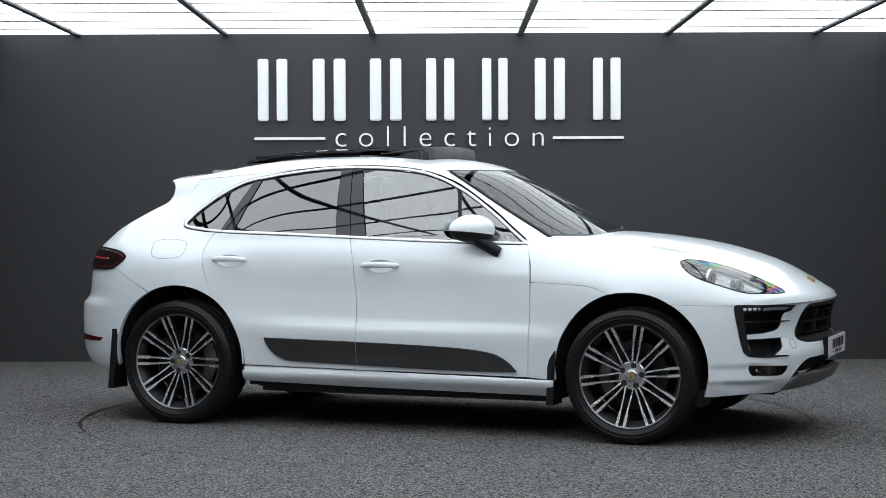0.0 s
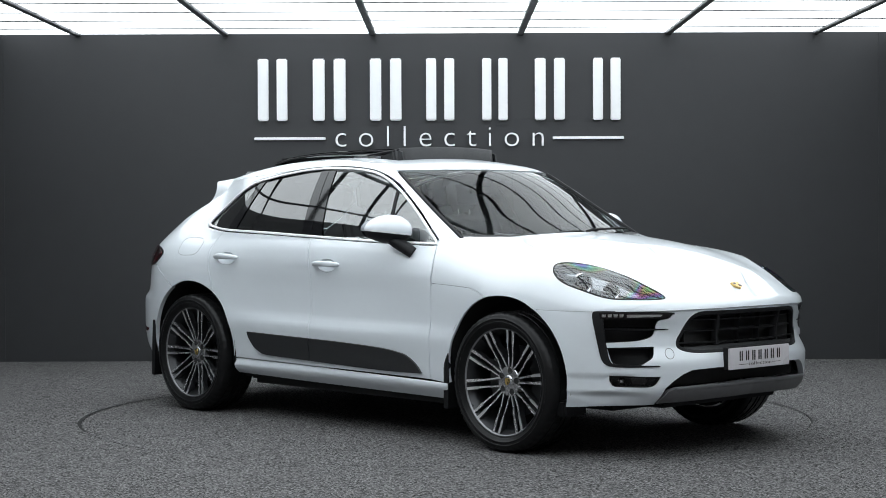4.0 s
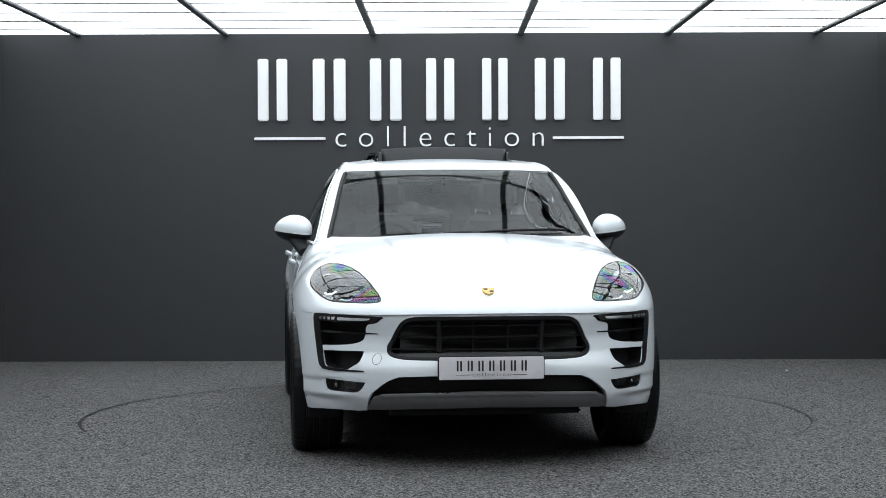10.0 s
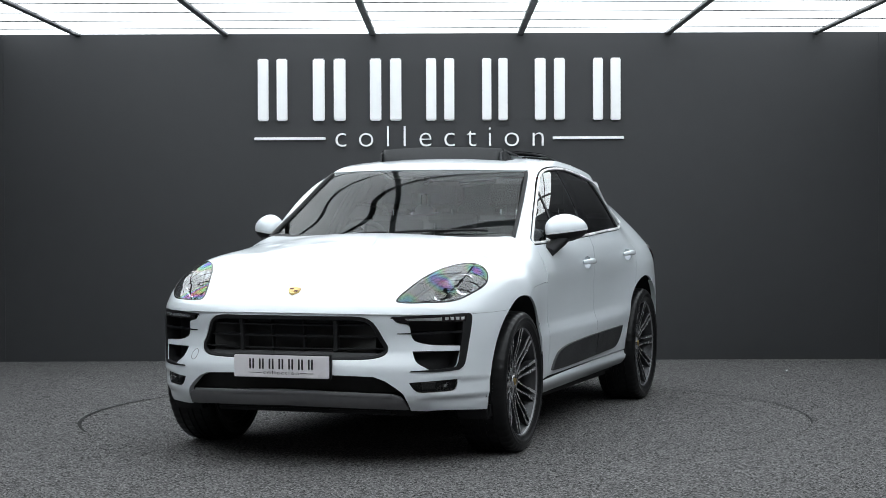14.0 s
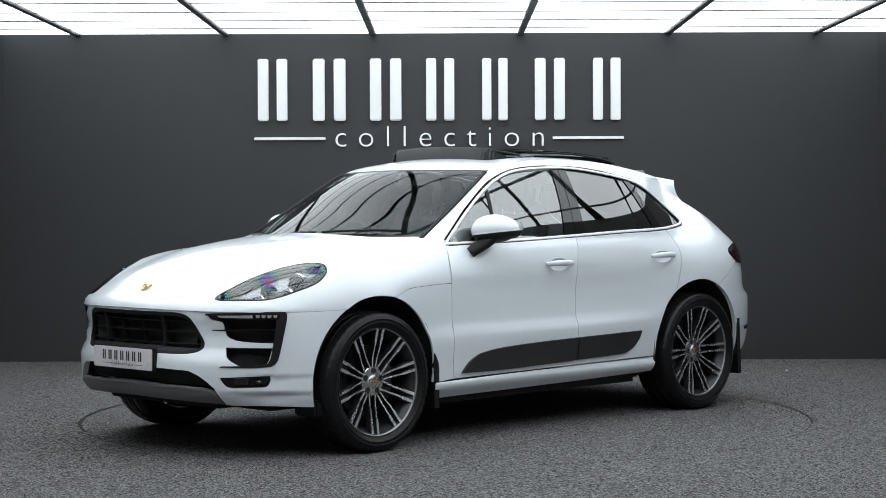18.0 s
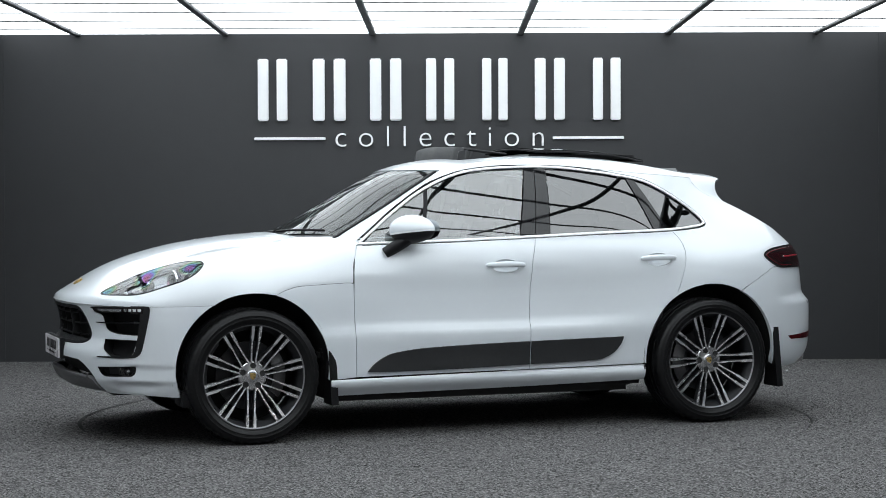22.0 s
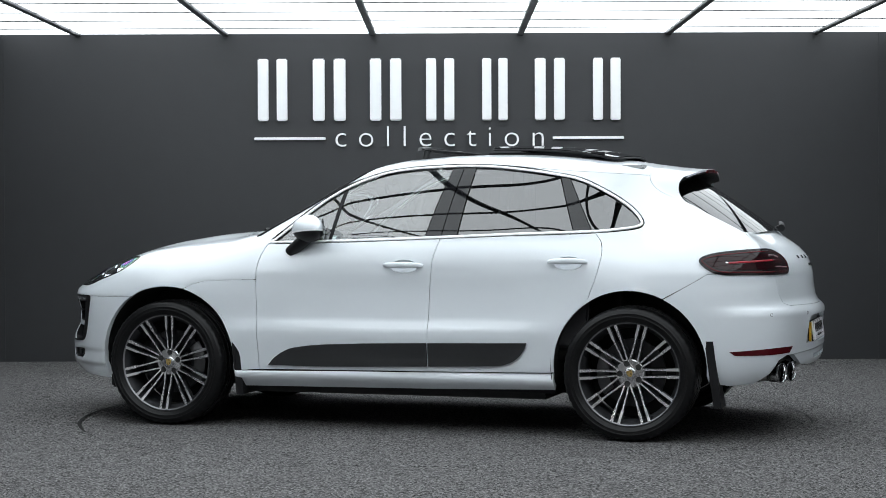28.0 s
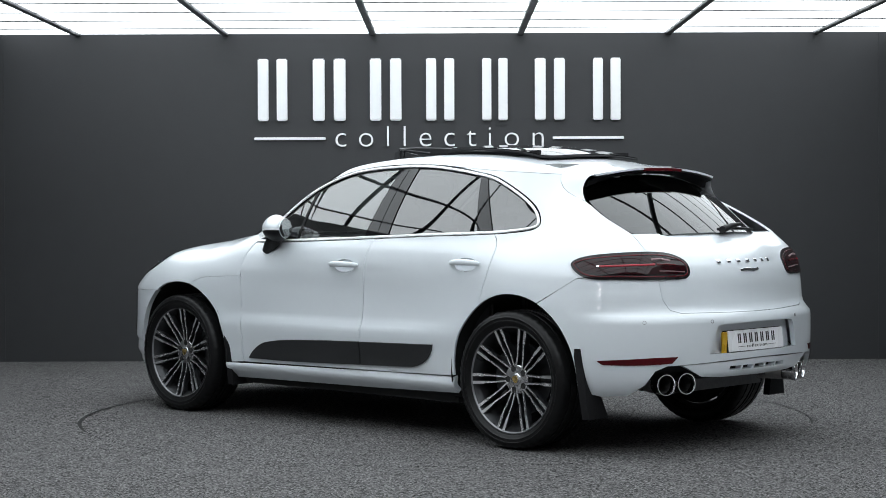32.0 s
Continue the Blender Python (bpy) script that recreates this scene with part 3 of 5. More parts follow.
def inside(px, py, loop):
    r = np.zeros(px.shape, bool)
    x, y = np.array(loop).T
    for a, b, c, d in zip(x, y, np.roll(x, -1), np.roll(y, -1)):
        if b != d:
            r ^= ((b > py) != (d > py)) & (px < (c - a) * (py - b) / (d - b) + a)
    return r


def normals(surface, a, b, h=2e-4):
    """Outward normals of a surface."""
    p = surface(a, b)
    n = np.cross(surface(a + h, b) - surface(a - h, b), surface(a, b + h) - surface(a, b - h))
    n /= np.maximum(np.linalg.norm(n, axis=-1), 1e-12)[..., None]
    out = p - np.stack([p[..., 0] * .72, p[..., 1] * 0, np.full(p.shape[:-1], .55)], -1)
    return p, n * np.where((n * out).sum(-1) < 0, -1.0, 1.0)[..., None]


def panel(name, surface, outer, mat, parent, holes=(), label="", grid=.03, edge=.012, gap=.0017, lift=0.0):
    """A piece of a surface within a loop, less its holes, with turned-in edges."""
    loops = [inset(even(outer, grid * .7), gap)] + [inset(even(h, grid * .6), -gap) for h in holes]
    verts, edges = [], []
    for lp in loops:
        k = len(verts)
        verts += lp
        edges += [(k + i, k + (i + 1) % len(lp)) for i in range(len(lp))]
    o = np.array(loops[0])
    ga, gb = np.meshgrid(np.arange(o[:, 0].min(), o[:, 0].max(), grid), np.arange(o[:, 1].min(), o[:, 1].max(), grid), indexing="ij")
    ga, gb = ga.ravel() + grid * .5, gb.ravel() + grid * .5
    ok = inside(ga, gb, loops[0])
    for lp in loops[1:]:
        ok &= ~inside(ga, gb, lp)
    b0 = np.array(verts)
    g = np.stack([ga[ok], gb[ok]], 1)
    near = np.array([np.min(np.sum((b0 - q) ** 2, 1)) for q in g]) if len(g) else np.zeros(0)
    g = g[near > (grid * .4) ** 2] if len(g) else g
    res = delaunay_2d_cdt([Vector(v) for v in verts] + [Vector(q) for q in g], edges, [], 0, 1e-6)
    pts = np.array([tuple(v) for v in res[0]])
    tri = np.array([f for f in res[2] if len(f) == 3])
    mid = pts[tri].mean(1)
    ok = inside(mid[:, 0], mid[:, 1], loops[0])
    for lp in loops[1:]:
        ok &= ~inside(mid[:, 0], mid[:, 1], lp)
    tri = tri[ok]
    p3, n3 = normals(surface, pts[:, 0], pts[:, 1])
    p3 = p3 + n3 * lift
    fn = np.cross(p3[tri[:, 1]] - p3[tri[:, 0]], p3[tri[:, 2]] - p3[tri[:, 0]])
    flip = (fn * n3[tri[:, 0]]).sum(1) < 0
    tri[flip] = tri[flip][:, ::-1]
    faces = [tuple(int(i) for i in t) for t in tri]
    loopn = [tuple(n3[i]) for t in faces for i in t]
    out = [tuple(v) for v in p3]
    # edges turned in
    used = {}
    for t in faces:
        for i in range(3):
            e = (t[i], t[(i + 1) % 3])
            used[e] = True
    rim = [e for e in used if (e[1], e[0]) not in used]
    if edge:
        inner, top = {}, {}
        for i in {i for e in rim for i in e}:
            top[i] = len(out)
            out.append(tuple(p3[i]))
            inner[i] = len(out)
            out.append(tuple(p3[i] - n3[i] * edge))
        for a, b in rim:
            f = (top[b], top[a], inner[a], inner[b])
            faces.append(f)
            v = [np.array(out[i]) for i in f]
            q = np.cross(v[1] - v[0], v[3] - v[0])
            q /= max(np.linalg.norm(q), 1e-12)
            loopn += [tuple(q)] * 4
    mesh = bpy.data.meshes.new(name)
    mesh.from_pydata(out, [], faces)
    mesh.polygons.foreach_set("use_smooth", [True] * len(faces))
    mesh.normals_split_custom_set(loopn)
    mesh.update()
    return link(name, mesh, mat, parent, label)


def flip(loop):
    return [(-p[0], *p[1:]) for p in loop]


def flip_y(loop):
    return [(p[0], -p[1], *p[2:]) for p in loop]


def ribbon(name, surface, path, width, height, mat, parent, lift=0.0, closed=False, label="", taper=None, d=.02, slim=False):
    """A rounded bar laid along a path on a surface; returns its object."""
    path = even(path, d) if closed else even(path + path[-2:0:-1], d)[:]
    if not closed:
        k = max(range(len(path)), key=lambda i: 0) or 0
        half = [path[0]]
        total = path
        # the way out only
        far = (len(total) + 1) // 2
        path = total[:far + 1]
    a, b = np.array(path).T
    p, n = normals(surface, a, b)
    m = len(p)
    t = (np.roll(p, -1, 0) - np.roll(p, 1, 0)) if closed else np.gradient(p, axis=0)
    t /= np.maximum(np.linalg.norm(t, axis=1), 1e-9)[:, None]
    side = np.cross(n, t)
    prof = [(-.5, -.5), (-.5, .2), (-.32, .5), (.32, .5), (.5, .2), (.5, -.5)]
    bm = bmesh.new()
    rings = []
    for i in range(m):
        f = taper(i / max(m - 1, 1)) if taper else 1
        rings.append([bm.verts.new(p[i] + side[i] * (u * width * f) + n[i] * (v * height + lift)) for u, v in prof])
    for i in range(m if closed else m - 1):
        r, q = rings[i], rings[(i + 1) % m]
        for k in range(6):
            bm.faces.new((r[k], r[(k + 1) % 6], q[(k + 1) % 6], q[k]))
    if not closed:
        bm.faces.new(rings[0])
        bm.faces.new(rings[-1])
    return part(name, bm, mat, parent, label, smooth=40)


def open_path(pts, n=6):
    return smooth_loop(pts, closed=False, n=n)


def strip(name, a, ta, b, tb, mat, parent, label="", rows=8, pull=1.0, hollow=0.0):
    """A surface between two lines of points that leaves them along ta and tb."""
    a, b, ta, tb = (np.asarray(v, float) for v in (a, b, ta, tb))
    ln = np.linalg.norm(b - a, axis=1)[:, None] * np.reshape(pull, (-1, 1))
    ta, tb = ta / np.linalg.norm(ta, axis=1)[:, None] * ln, tb / np.linalg.norm(tb, axis=1)[:, None] * ln
    bm = bmesh.new()
    grid = []
    for v in np.linspace(0, 1, rows + 1):
        h = (2 * v ** 3 - 3 * v * v + 1) * a + (v ** 3 - 2 * v * v + v) * ta + (3 * v * v - 2 * v ** 3) * b + (v ** 3 - v * v) * tb
        h[:, 0] += hollow * math.sin(math.pi * v) * np.linspace(0, 1, len(h)) ** 3
        grid.append([bm.verts.new(q) for q in h])
    for r, q in zip(grid, grid[1:]):
        for i in range(len(r) - 1):
            bm.faces.new((r[i], r[i + 1], q[i + 1], q[i]))
    return part(name, bm, mat, parent, label, smooth=50)


def arc(c, r, a0, a1, n=14):
    return [(c + r * math.cos(radians(a0 + (a1 - a0) * k / n)), .40 + r * math.sin(radians(a0 + (a1 - a0) * k / n))) for k in range(n + 1)]


def sharp_all(pts):
    return [(p[0], p[1], True) for p in pts]


# ---- the car ----
car = tagged(new("car"), "white compact sport utility car on the turntable, sunroof open", "car")
R2 = 2 * ROUND
ARCH_F, ARCH_R, ARCH = float(s_at(1.403)), float(s_at(-1.405)), .430
belt = ease([(2.15, 1.078), (2.69, 1.092), (3.24, 1.113), (3.67, 1.130), (4.09, 1.144), (4.26, 1.155), (4.36, 1.172)])
BELT = lambda a, b, n=12: [(s, float(belt(s))) for s in np.linspace(a, b, n)]
B_GAP = [(3.179, .356), (3.179, .50), (3.180, .637), (3.187, .83), (3.204, .992), (3.236, 1.108)]
FRONT_GAP = [(2.163, 1.082), (2.136, 1.015), (2.120, .936), (2.118, .804), (2.126, .547), (2.134, .345)]
REAR_GAP = [(4.115, .770), (4.136, .828), (4.169, .924), (4.187, 1.020), (4.174, 1.095), (4.130, 1.146)]
C_GAP = [(5.074, 1.150), (4.967, 1.188), (4.801, 1.251), (4.636, 1.322), (4.486, 1.373), (4.415, 1.428), (4.40, 1.470)]
TAIL_GAP = [(5.074, 1.150), (5.137, 1.110), (5.206, 1.058), (5.245, .96), (5.253, .917), (5.274, .815), (5.318, .757), (5.382, .740), (5.73, .735), (ROUND, .734)]
RAIL = [(2.155, 1.095), (2.285, 1.197), (2.39, 1.282), (2.575, 1.405), (2.69, 1.459), (2.86, 1.510), (3.08, 1.537), (3.30, 1.543), (3.52, 1.537), (3.69, 1.522), (3.85, 1.507), (4.0, 1.495), (4.2, 1.482), (4.40, 1.470)]
TRIM_LINE = [(2.176, 1.088, True), (2.27, 1.162), (2.37, 1.243), (2.531, 1.357), (2.695, 1.442), (2.86, 1.495), (3.024, 1.518), (3.189, 1.527), (3.354, 1.530), (3.518, 1.523), (3.681, 1.505), (3.842, 1.481), (4.008, 1.446), (4.175, 1.368), (4.314, 1.282),
             (4.384, 1.212), (4.368, 1.183), (4.257, 1.166), (4.09, 1.153), (3.667, 1.139), (3.238, 1.121), (2.694, 1.101)]
ROOF_EDGE = [(.89, .753), (.75, .733), (.59, .705), (.39, .669), (.30, .650), (.225, .628), (.05, .583), (-.15, .548), (-.35, .54), (-.6, .54), (-.85, .54), (-1.1, .535), (-1.3, .52), (-1.46, .50)]


def arch_down(c, a0, a1):
    return arc(c, ARCH, a0, a1)


def z_ang(z, front):
    """Angle on the wheel arch at height z, ahead of or behind its middle (ahead: s smaller)."""
    a = math.degrees(math.asin(max(-1, min(1, (z - .40) / ARCH))))
    return 180 - a if front else a


def hood_front(n=24):
    """The bonnet's lower edge seen along the body, from the nose to the front wheel arch."""
    out = []
    for s in np.linspace(0, float(s_at(1.62)), n):
        x = float(plan_x(s))
        q = min(float(plan_y(s)) / float(hood_edge(NOSE)[1]), 1)
        out.append((float(s), .760 + .012 * (1 - q ** 6) ** .667 if x > 1.965 else float(hood_low(x))))
    return out


def both(make):
    """Builds a part for the left side and for the right."""
    make(lambda p: p), make(flip)


# bonnet with holes for the headlamps
HEADLAMP = [(1.70, .58), (1.76, .50), (1.90, .43), (2.10, .385), (2.232, .372), (2.262, .405), (2.25, .505), (2.20, .635), (2.07, .70), (1.94, .722), (1.83, .705), (1.74, .655)]
LAMP = smooth_loop(HEADLAMP, n=6)


def hood_point(x, y):
    """The bonnet's own coordinates over a point of the plan."""
    lo, hi = .55, NOSE
    for _ in range(40):
        u = (lo + hi) / 2
        g = max(NOSE - u, 0)
        bend = 1 - g / (.37 + .604 * g) if g < .935 else 0
        lo, hi = (u, hi) if u - float(_lag(y)) * bend < x else (lo, u)
    return u, 1 - math.sqrt(max(0, 1 - y / float(hood_edge(u)[1])))


edge_u = [NOSE - g for g in np.linspace(0, .48, 12)]
side_front = [(u, 1.0) for u in edge_u]
MEET = 1.283
meet_angle = math.degrees(math.acos((float(s_at(MEET)) - ARCH_F) / ARCH))
arch_cut = []
for s, z in arc(ARCH_F, ARCH, z_ang(.767, True), meet_angle, 14):
    x = float(plan_x(s))
    u = NOSE - (NOSE - x - .37) / .604 if x > 1.4 else x
    low, top = float(hood_low(x)), float(hood_top(u))
    rise = max(0.0, (z - low) / (top - low))
    q = (1 - rise ** 1.5) ** (1 / float(hood_power(u)))
    arch_cut.append((u, 1 - math.sqrt(max(0, 1 - q))))
rear_side = [(x, 1.0) for x in np.linspace(MEET - .02, .832, 12)]


def hood_side(x, z):
    """The bonnet's coordinates at a height on its flank."""
    low, top = float(hood_low(x)), float(hood_top(x))
    q = (1 - max(0, min(1, (z - low) / (top - low))) ** 1.5) ** (1 / float(hood_power(x)))
    return x, 1 - math.sqrt(max(0, 1 - q))


cowl = [hood_side(float(body(s, z)[0]) + .002, z) for s, z in open_path(FRONT_GAP[:4], 5)[::-1] if z > .885] + [(.765, hood_side(.765, 1.088)[1]), (.80, .595), (.86, .555), (.95, .48), (1.04, .33), (1.085, .17), (1.10, 0.0)]
half = [(NOSE, 0.0), (NOSE, .35), (NOSE, .7)] + side_front + arch_cut + rear_side + cowl
outer = [p for p in half] + [(u, -t) for u, t in half[-2:0:-1]]
panel("bonnet", hood, outer, PAINT, car, holes=[LAMP, flip_y(LAMP)], grid=.026, edge=.014, gap=.0015)


# bumper in front, with its openings
GRILLE = smooth_loop([(0, .757), (.25, .756), (.385, .753), (.441, .735), (.472, .702), (.506, .645), (.530, .602), (.515, .566), (.437, .546), (.25, .543), (0, .543)] +
                     [(-a, b) for a, b in [(.25, .543), (.437, .546), (.515, .566), (.530, .602), (.506, .645), (.472, .702), (.441, .735), (.385, .753), (.25, .756)]], n=4)
VENT_UP = smooth_loop(sharp((.930, .750), (.552, .746)) + [(.575, .724), (.635, .708), (.650, .66), (.672, .630), (.75, .612)] + sharp((.905, .604)), n=5)
VENT_LOW = smooth_loop(sharp((.898, .578), (.655, .580)) + [(.668, .530), (.710, .502)] + sharp((.735, .487)) + [(.83, .487), (.872, .505), (.886, .54)], n=5)
FOG = smooth_loop(sharp((.885, .437), (.630, .428)) + [(.650, .398), (.672, .382)] + sharp((.70, .376), (.850, .380)) + [(.872, .388), (.886, .412)], n=5)
top = hood_front()
wheel_edge = arc(ARCH_F, ARCH, z_ang(.767, True), 198, 18)
low_edge = [(1.09, .268), (1.0, .274), (.9, .279), (.80, .281), (.70, .280), (.648, .284)]
notch = [(.600, .372), (.56, .405), (.510, .438), (.456, .459), (.30, .466), (0, .468)]
half = top + wheel_edge + low_edge + notch
outer = half + [(-s, z) for s, z in half[-2:0:-1]]
bumper = panel("front_bumper", body, outer, PAINT, car, holes=[GRILLE, VENT_UP, flip(VENT_UP), VENT_LOW, flip(VENT_LOW), FOG, flip(FOG)], grid=.022, edge=.030, gap=.001)


seam = [p for p in hood_front() if float(plan_x(p[0])) > 1.67]
ribbon("bonnet_seam", body, [(-s, z) for s, z in seam[:0:-1]] + seam, .034, .004, SATIN_BLACK, car, lift=-.0085)


def handle_bowl(s, z):
    return [(s + .082 * math.cos(a), z + .036 * math.sin(a)) for a in np.linspace(0, 2 * math.pi, 29)[:-1]]


def sill_side(s, z):
    """The sill stands proud of the doors, with a ledge along its top."""
    p = body(s, z).copy()
    p[..., 1] += np.sign(p[..., 1]) * (.016 * (1 - step(.326, .350, z)) - .034 * (1 - step(.235, .310, z)))
    return p


def side_panels(m):
    """Doors, wings, sills, quarter panels, glass and trims of one side."""
    # front wing behind the wheel
    loop = [(2.116, .870)] + FRONT_GAP[3:] + [(2.05, .338), (1.976, .336)] + arc(ARCH_F, ARCH, -8, meet_angle, 14) + [(float(s_at(x)), float(hood_low(x))) for x in np.linspace(MEET - .012, .85, 14)]
    panel("front_wing", body, m(loop), PAINT, car)
    door = panel("front_door", body, m(B_GAP + BELT(3.236, 2.163) + FRONT_GAP[1:]), PAINT, car, holes=[m(handle_bowl(3.033, .955))])
    panel("wing_corner", body, m([(2.09, 1.05), (2.155, 1.112), (2.20, 1.112), (2.20, 1.06), (2.16, 1.02), (2.11, 1.0)]), PAINT, car, lift=-.007, edge=.002, gap=0)
    rear = B_GAP[::-1] + [(3.5, .360), (3.90, .366)] + arc(ARCH_R, ARCH, 184, z_ang(.770, True), 12) + open_path(REAR_GAP, 3)[1:] + BELT(4.12, 3.24)
    rdoor = panel("rear_door", body, m(rear), PAINT, car, holes=[m(handle_bowl(4.002, .979))])
    panel("sill", sill_side, m([(1.98, .336), (2.6, .3455), (3.2, .3525), (3.915, .361), (3.92, .268), (3.2, .252), (2.6, .245), (1.99, .240)]), PAINT, car, edge=.03, grid=.016)
    panel("sill_underside", body, m([(2.0, .236), (2.6, .241), (3.2, .248), (3.91, .264), (3.91, .225), (2.0, .215)]), SATIN_BLACK, car, lift=-.035)
    quarter = arc(ARCH_R, ARCH, z_ang(.770, True), z_ang(.787, False), 10)[::1] + [(4.66, .852), (4.783, .922), (5.0, .935), (5.2, .935)] + TAIL_GAP[3:0:-1] + open_path(C_GAP, 4) + RAIL[:-8:-1][1:5] + \
        open_path([(3.87, 1.488), (4.015, 1.457), (4.185, 1.377), (4.324, 1.291), (4.398, 1.214), (4.380, 1.173), (4.26, 1.155), (4.13, 1.146)], 5) + open_path(REAR_GAP, 3)[::-1]
    panel("quarter_panel", body, m(quarter), PAINT, car)
    # lower black mouldings, one on each door
    lower = smooth_loop(sharp((3.174, .386), (3.174, .520)) + [(2.85, .512), (2.531, .499), (2.370, .480), (2.305, .461), (2.241, .422)] + sharp((2.195, .374)) + [(2.45, .371), (2.691, .374), (2.95, .380)], n=4)
    ob = panel("door_moulding", body, m(lower), GRAINED, door, lift=.012, edge=.016, gap=0, label="dark grey grained door moulding")
    lower = smooth_loop(sharp((3.184, .386)) + [(3.40, .392), (3.596, .399), (3.660, .415), (3.708, .441), (3.750, .490)] + sharp((3.766, .532), (3.184, .520)), n=4)
    panel("door_moulding", body, m(lower), GRAINED, rdoor, lift=.012, edge=.016, gap=0, label="dark grey grained door moulding")
    # glass
    g1 = smooth_loop(sharp((2.200, 1.090)) + [(2.37, 1.236), (2.531, 1.349), (2.695, 1.434), (2.86, 1.487), (3.024, 1.510)] + sharp((3.247, 1.518), (3.137, 1.114)) + [(2.9, 1.107), (2.694, 1.099)], n=4)
    panel("side_window", body, m(g1), DOOR_GLASS, door, lift=-.008, edge=.004, label="green-tinted front side window")
    g2 = smooth_loop(sharp((3.336, 1.122), (3.392, 1.522)) + [(3.518, 1.515), (3.681, 1.497)] + sharp((3.893, 1.461), (4.012, 1.146)) + [(3.667, 1.132)], n=4)
    panel("side_window", body, m(g2), PRIVACY, rdoor, lift=-.008, edge=.004, label="dark privacy glass rear side window")
    g3 = smooth_loop(sharp((4.118, 1.150), (3.948, 1.456)) + [(4.007, 1.438), (4.17, 1.361), (4.307, 1.276), (4.374, 1.210), (4.358, 1.185), (4.257, 1.162)], n=4)
    panel("quarter_window", body, m(g3), PRIVACY, car, lift=-.008, edge=.004, label="dark privacy quarter window")
    panel("centre_pillar", body, m(sharp_strip((3.140, 1.113), (3.250, 1.519), (3.316, 1.522), (3.238, 1.117))), GLOSS_BLACK, door, lift=-.003, edge=.01, label="gloss black pillar trim")
    panel("centre_pillar", body, m(sharp_strip((3.239, 1.117), (3.318, 1.522), (3.390, 1.522), (3.334, 1.122))), GLOSS_BLACK, rdoor, lift=-.003, edge=.01, label="gloss black pillar trim")
    panel("rear_pillar", body, m(sharp_strip((4.014, 1.146), (3.895, 1.462), (3.946, 1.458), (4.116, 1.150))), GLOSS_BLACK, car, lift=-.003, edge=.01, label="gloss black pillar trim")
    ribbon("window_trim", body, m([p for p in smooth_loop(TRIM_LINE, n=4)]), .0155, .008, TRIM, car, lift=.003, closed=True, label="bright window trim")
    a, b = np.array(open_path(RAIL, 5)), np.array(open_path(ROOF_EDGE, 5))
    a = np.array(m([tuple(p) for p in a]))
    if m is flip:
        b = b * (1, -1)
    k = np.linspace(0, 1, 90)
    pick = lambda q: np.stack([np.interp(k, np.linspace(0, 1, len(q)), q[:, i]) for i in (0, 1)], 1)
    a, b = pick(a), pick(b)
    pa, pb = body(a[:, 0], a[:, 1]), roof(b[:, 0], b[:, 1])
    ta = body(a[:, 0], a[:, 1] + 1e-3) - pa
    inward = -np.sign(b[:, 1]) * 1e-3
    tb = roof(b[:, 0], b[:, 1] + inward) - pb
    strip("roof_pillar", pa, ta, pb, tb, PAINT, car, pull=np.interp(b[:, 0], (-.15, .15, .32), (1.0, .70, .12)))
    # gutter between rail and roof
    # spoiler's flank
    c = np.array(m([tuple(p) for p in open_path(C_GAP[3:][::-1], 5)]))
    e = np.array([(-1.46 - .198 * v, .50 + .050 * v) for v in np.linspace(0, 1, len(c))])
    if m is flip:
        e = e * (1, -1)
    pc, pe = body(c[:, 0], c[:, 1]), roof(e[:, 0], e[:, 1])
    tc = body(c[:, 0], c[:, 1] + 1e-3) - pc
    te = roof(e[:, 0], e[:, 1] - np.sign(e[:, 1]) * 1e-3) - pe
    strip("spoiler_flank", pc, tc, pe, te, PAINT, car, pull=.75, hollow=.042, rows=12)


def sharp_strip(a, b, c, d):
    return [a, b, c, d]


both(side_panels)

# roof with the sunroof's opening, spoiler, tailgate, glass
edge_pts = open_path(ROOF_EDGE, 4)
front_edge = [(.340 - .352 * y * y, y) for y in np.linspace(.0, .618, 8)]
roof_side = [p for p in edge_pts if p[0] < .195]
half = front_edge + roof_side + [(-1.462, .40), (-1.468, .2), (-1.47, 0)]
SUNROOF = smooth_loop([(.045, .0), (.035, .25), (.01, .40), (-.05, .425), (-.46, .43), (-.52, .40), (-.53, .2), (-.53, 0), (-.53, -.2), (-.52, -.40), (-.46, -.43), (-.05, -.425), (.01, -.40), (.035, -.25)], n=4)
panel("roof_panel", roof, half + [(x, -y) for x, y in half[-2:0:-1]], PAINT, car, holes=[SUNROOF], gap=.001)
spoiler_tip = lambda y: -1.708 + .046 * (y / .55) ** 2
tip = [(spoiler_tip(y), y) for y in np.linspace(.549, 0, 12)]
half = [(-1.472, 0), (-1.470, .2), (-1.464, .40), (-1.462, .50)] + [(-1.46 - .198 * v, .50 + .050 * v) for v in np.linspace(.1, .9, 6)] + tip
spoiler = panel("roof_spoiler", roof, half + [(x, -y) for x, y in half[-2:0:-1]], PAINT, car, edge=.012, gap=.001)
wind = [(.89, .735), (.75, .712), (.59, .684), (.39, .648), (.30, .630), (.235, .612)]
top_e = [(.335 - .352 * y * y, y) for y in np.linspace(.585, 0, 8)]
half = [(1.10, 0), (1.075, .25), (1.0, .5), (.94, .66)] + open_path(wind, 3) + top_e
loop = half + [(x, -y) for x, y in half[-2:0:-1]]
panel("windscreen", roof, loop, SCREEN, car, lift=-.004, edge=.005, gap=.003, label="lightly tinted windscreen")
for sgn in (1, -1):
    ribbon("windscreen_seal", roof, [(x, sgn * (y + .009)) for x, y in open_path(wind, 4)], .023, .017, SATIN_BLACK, car, lift=.002)
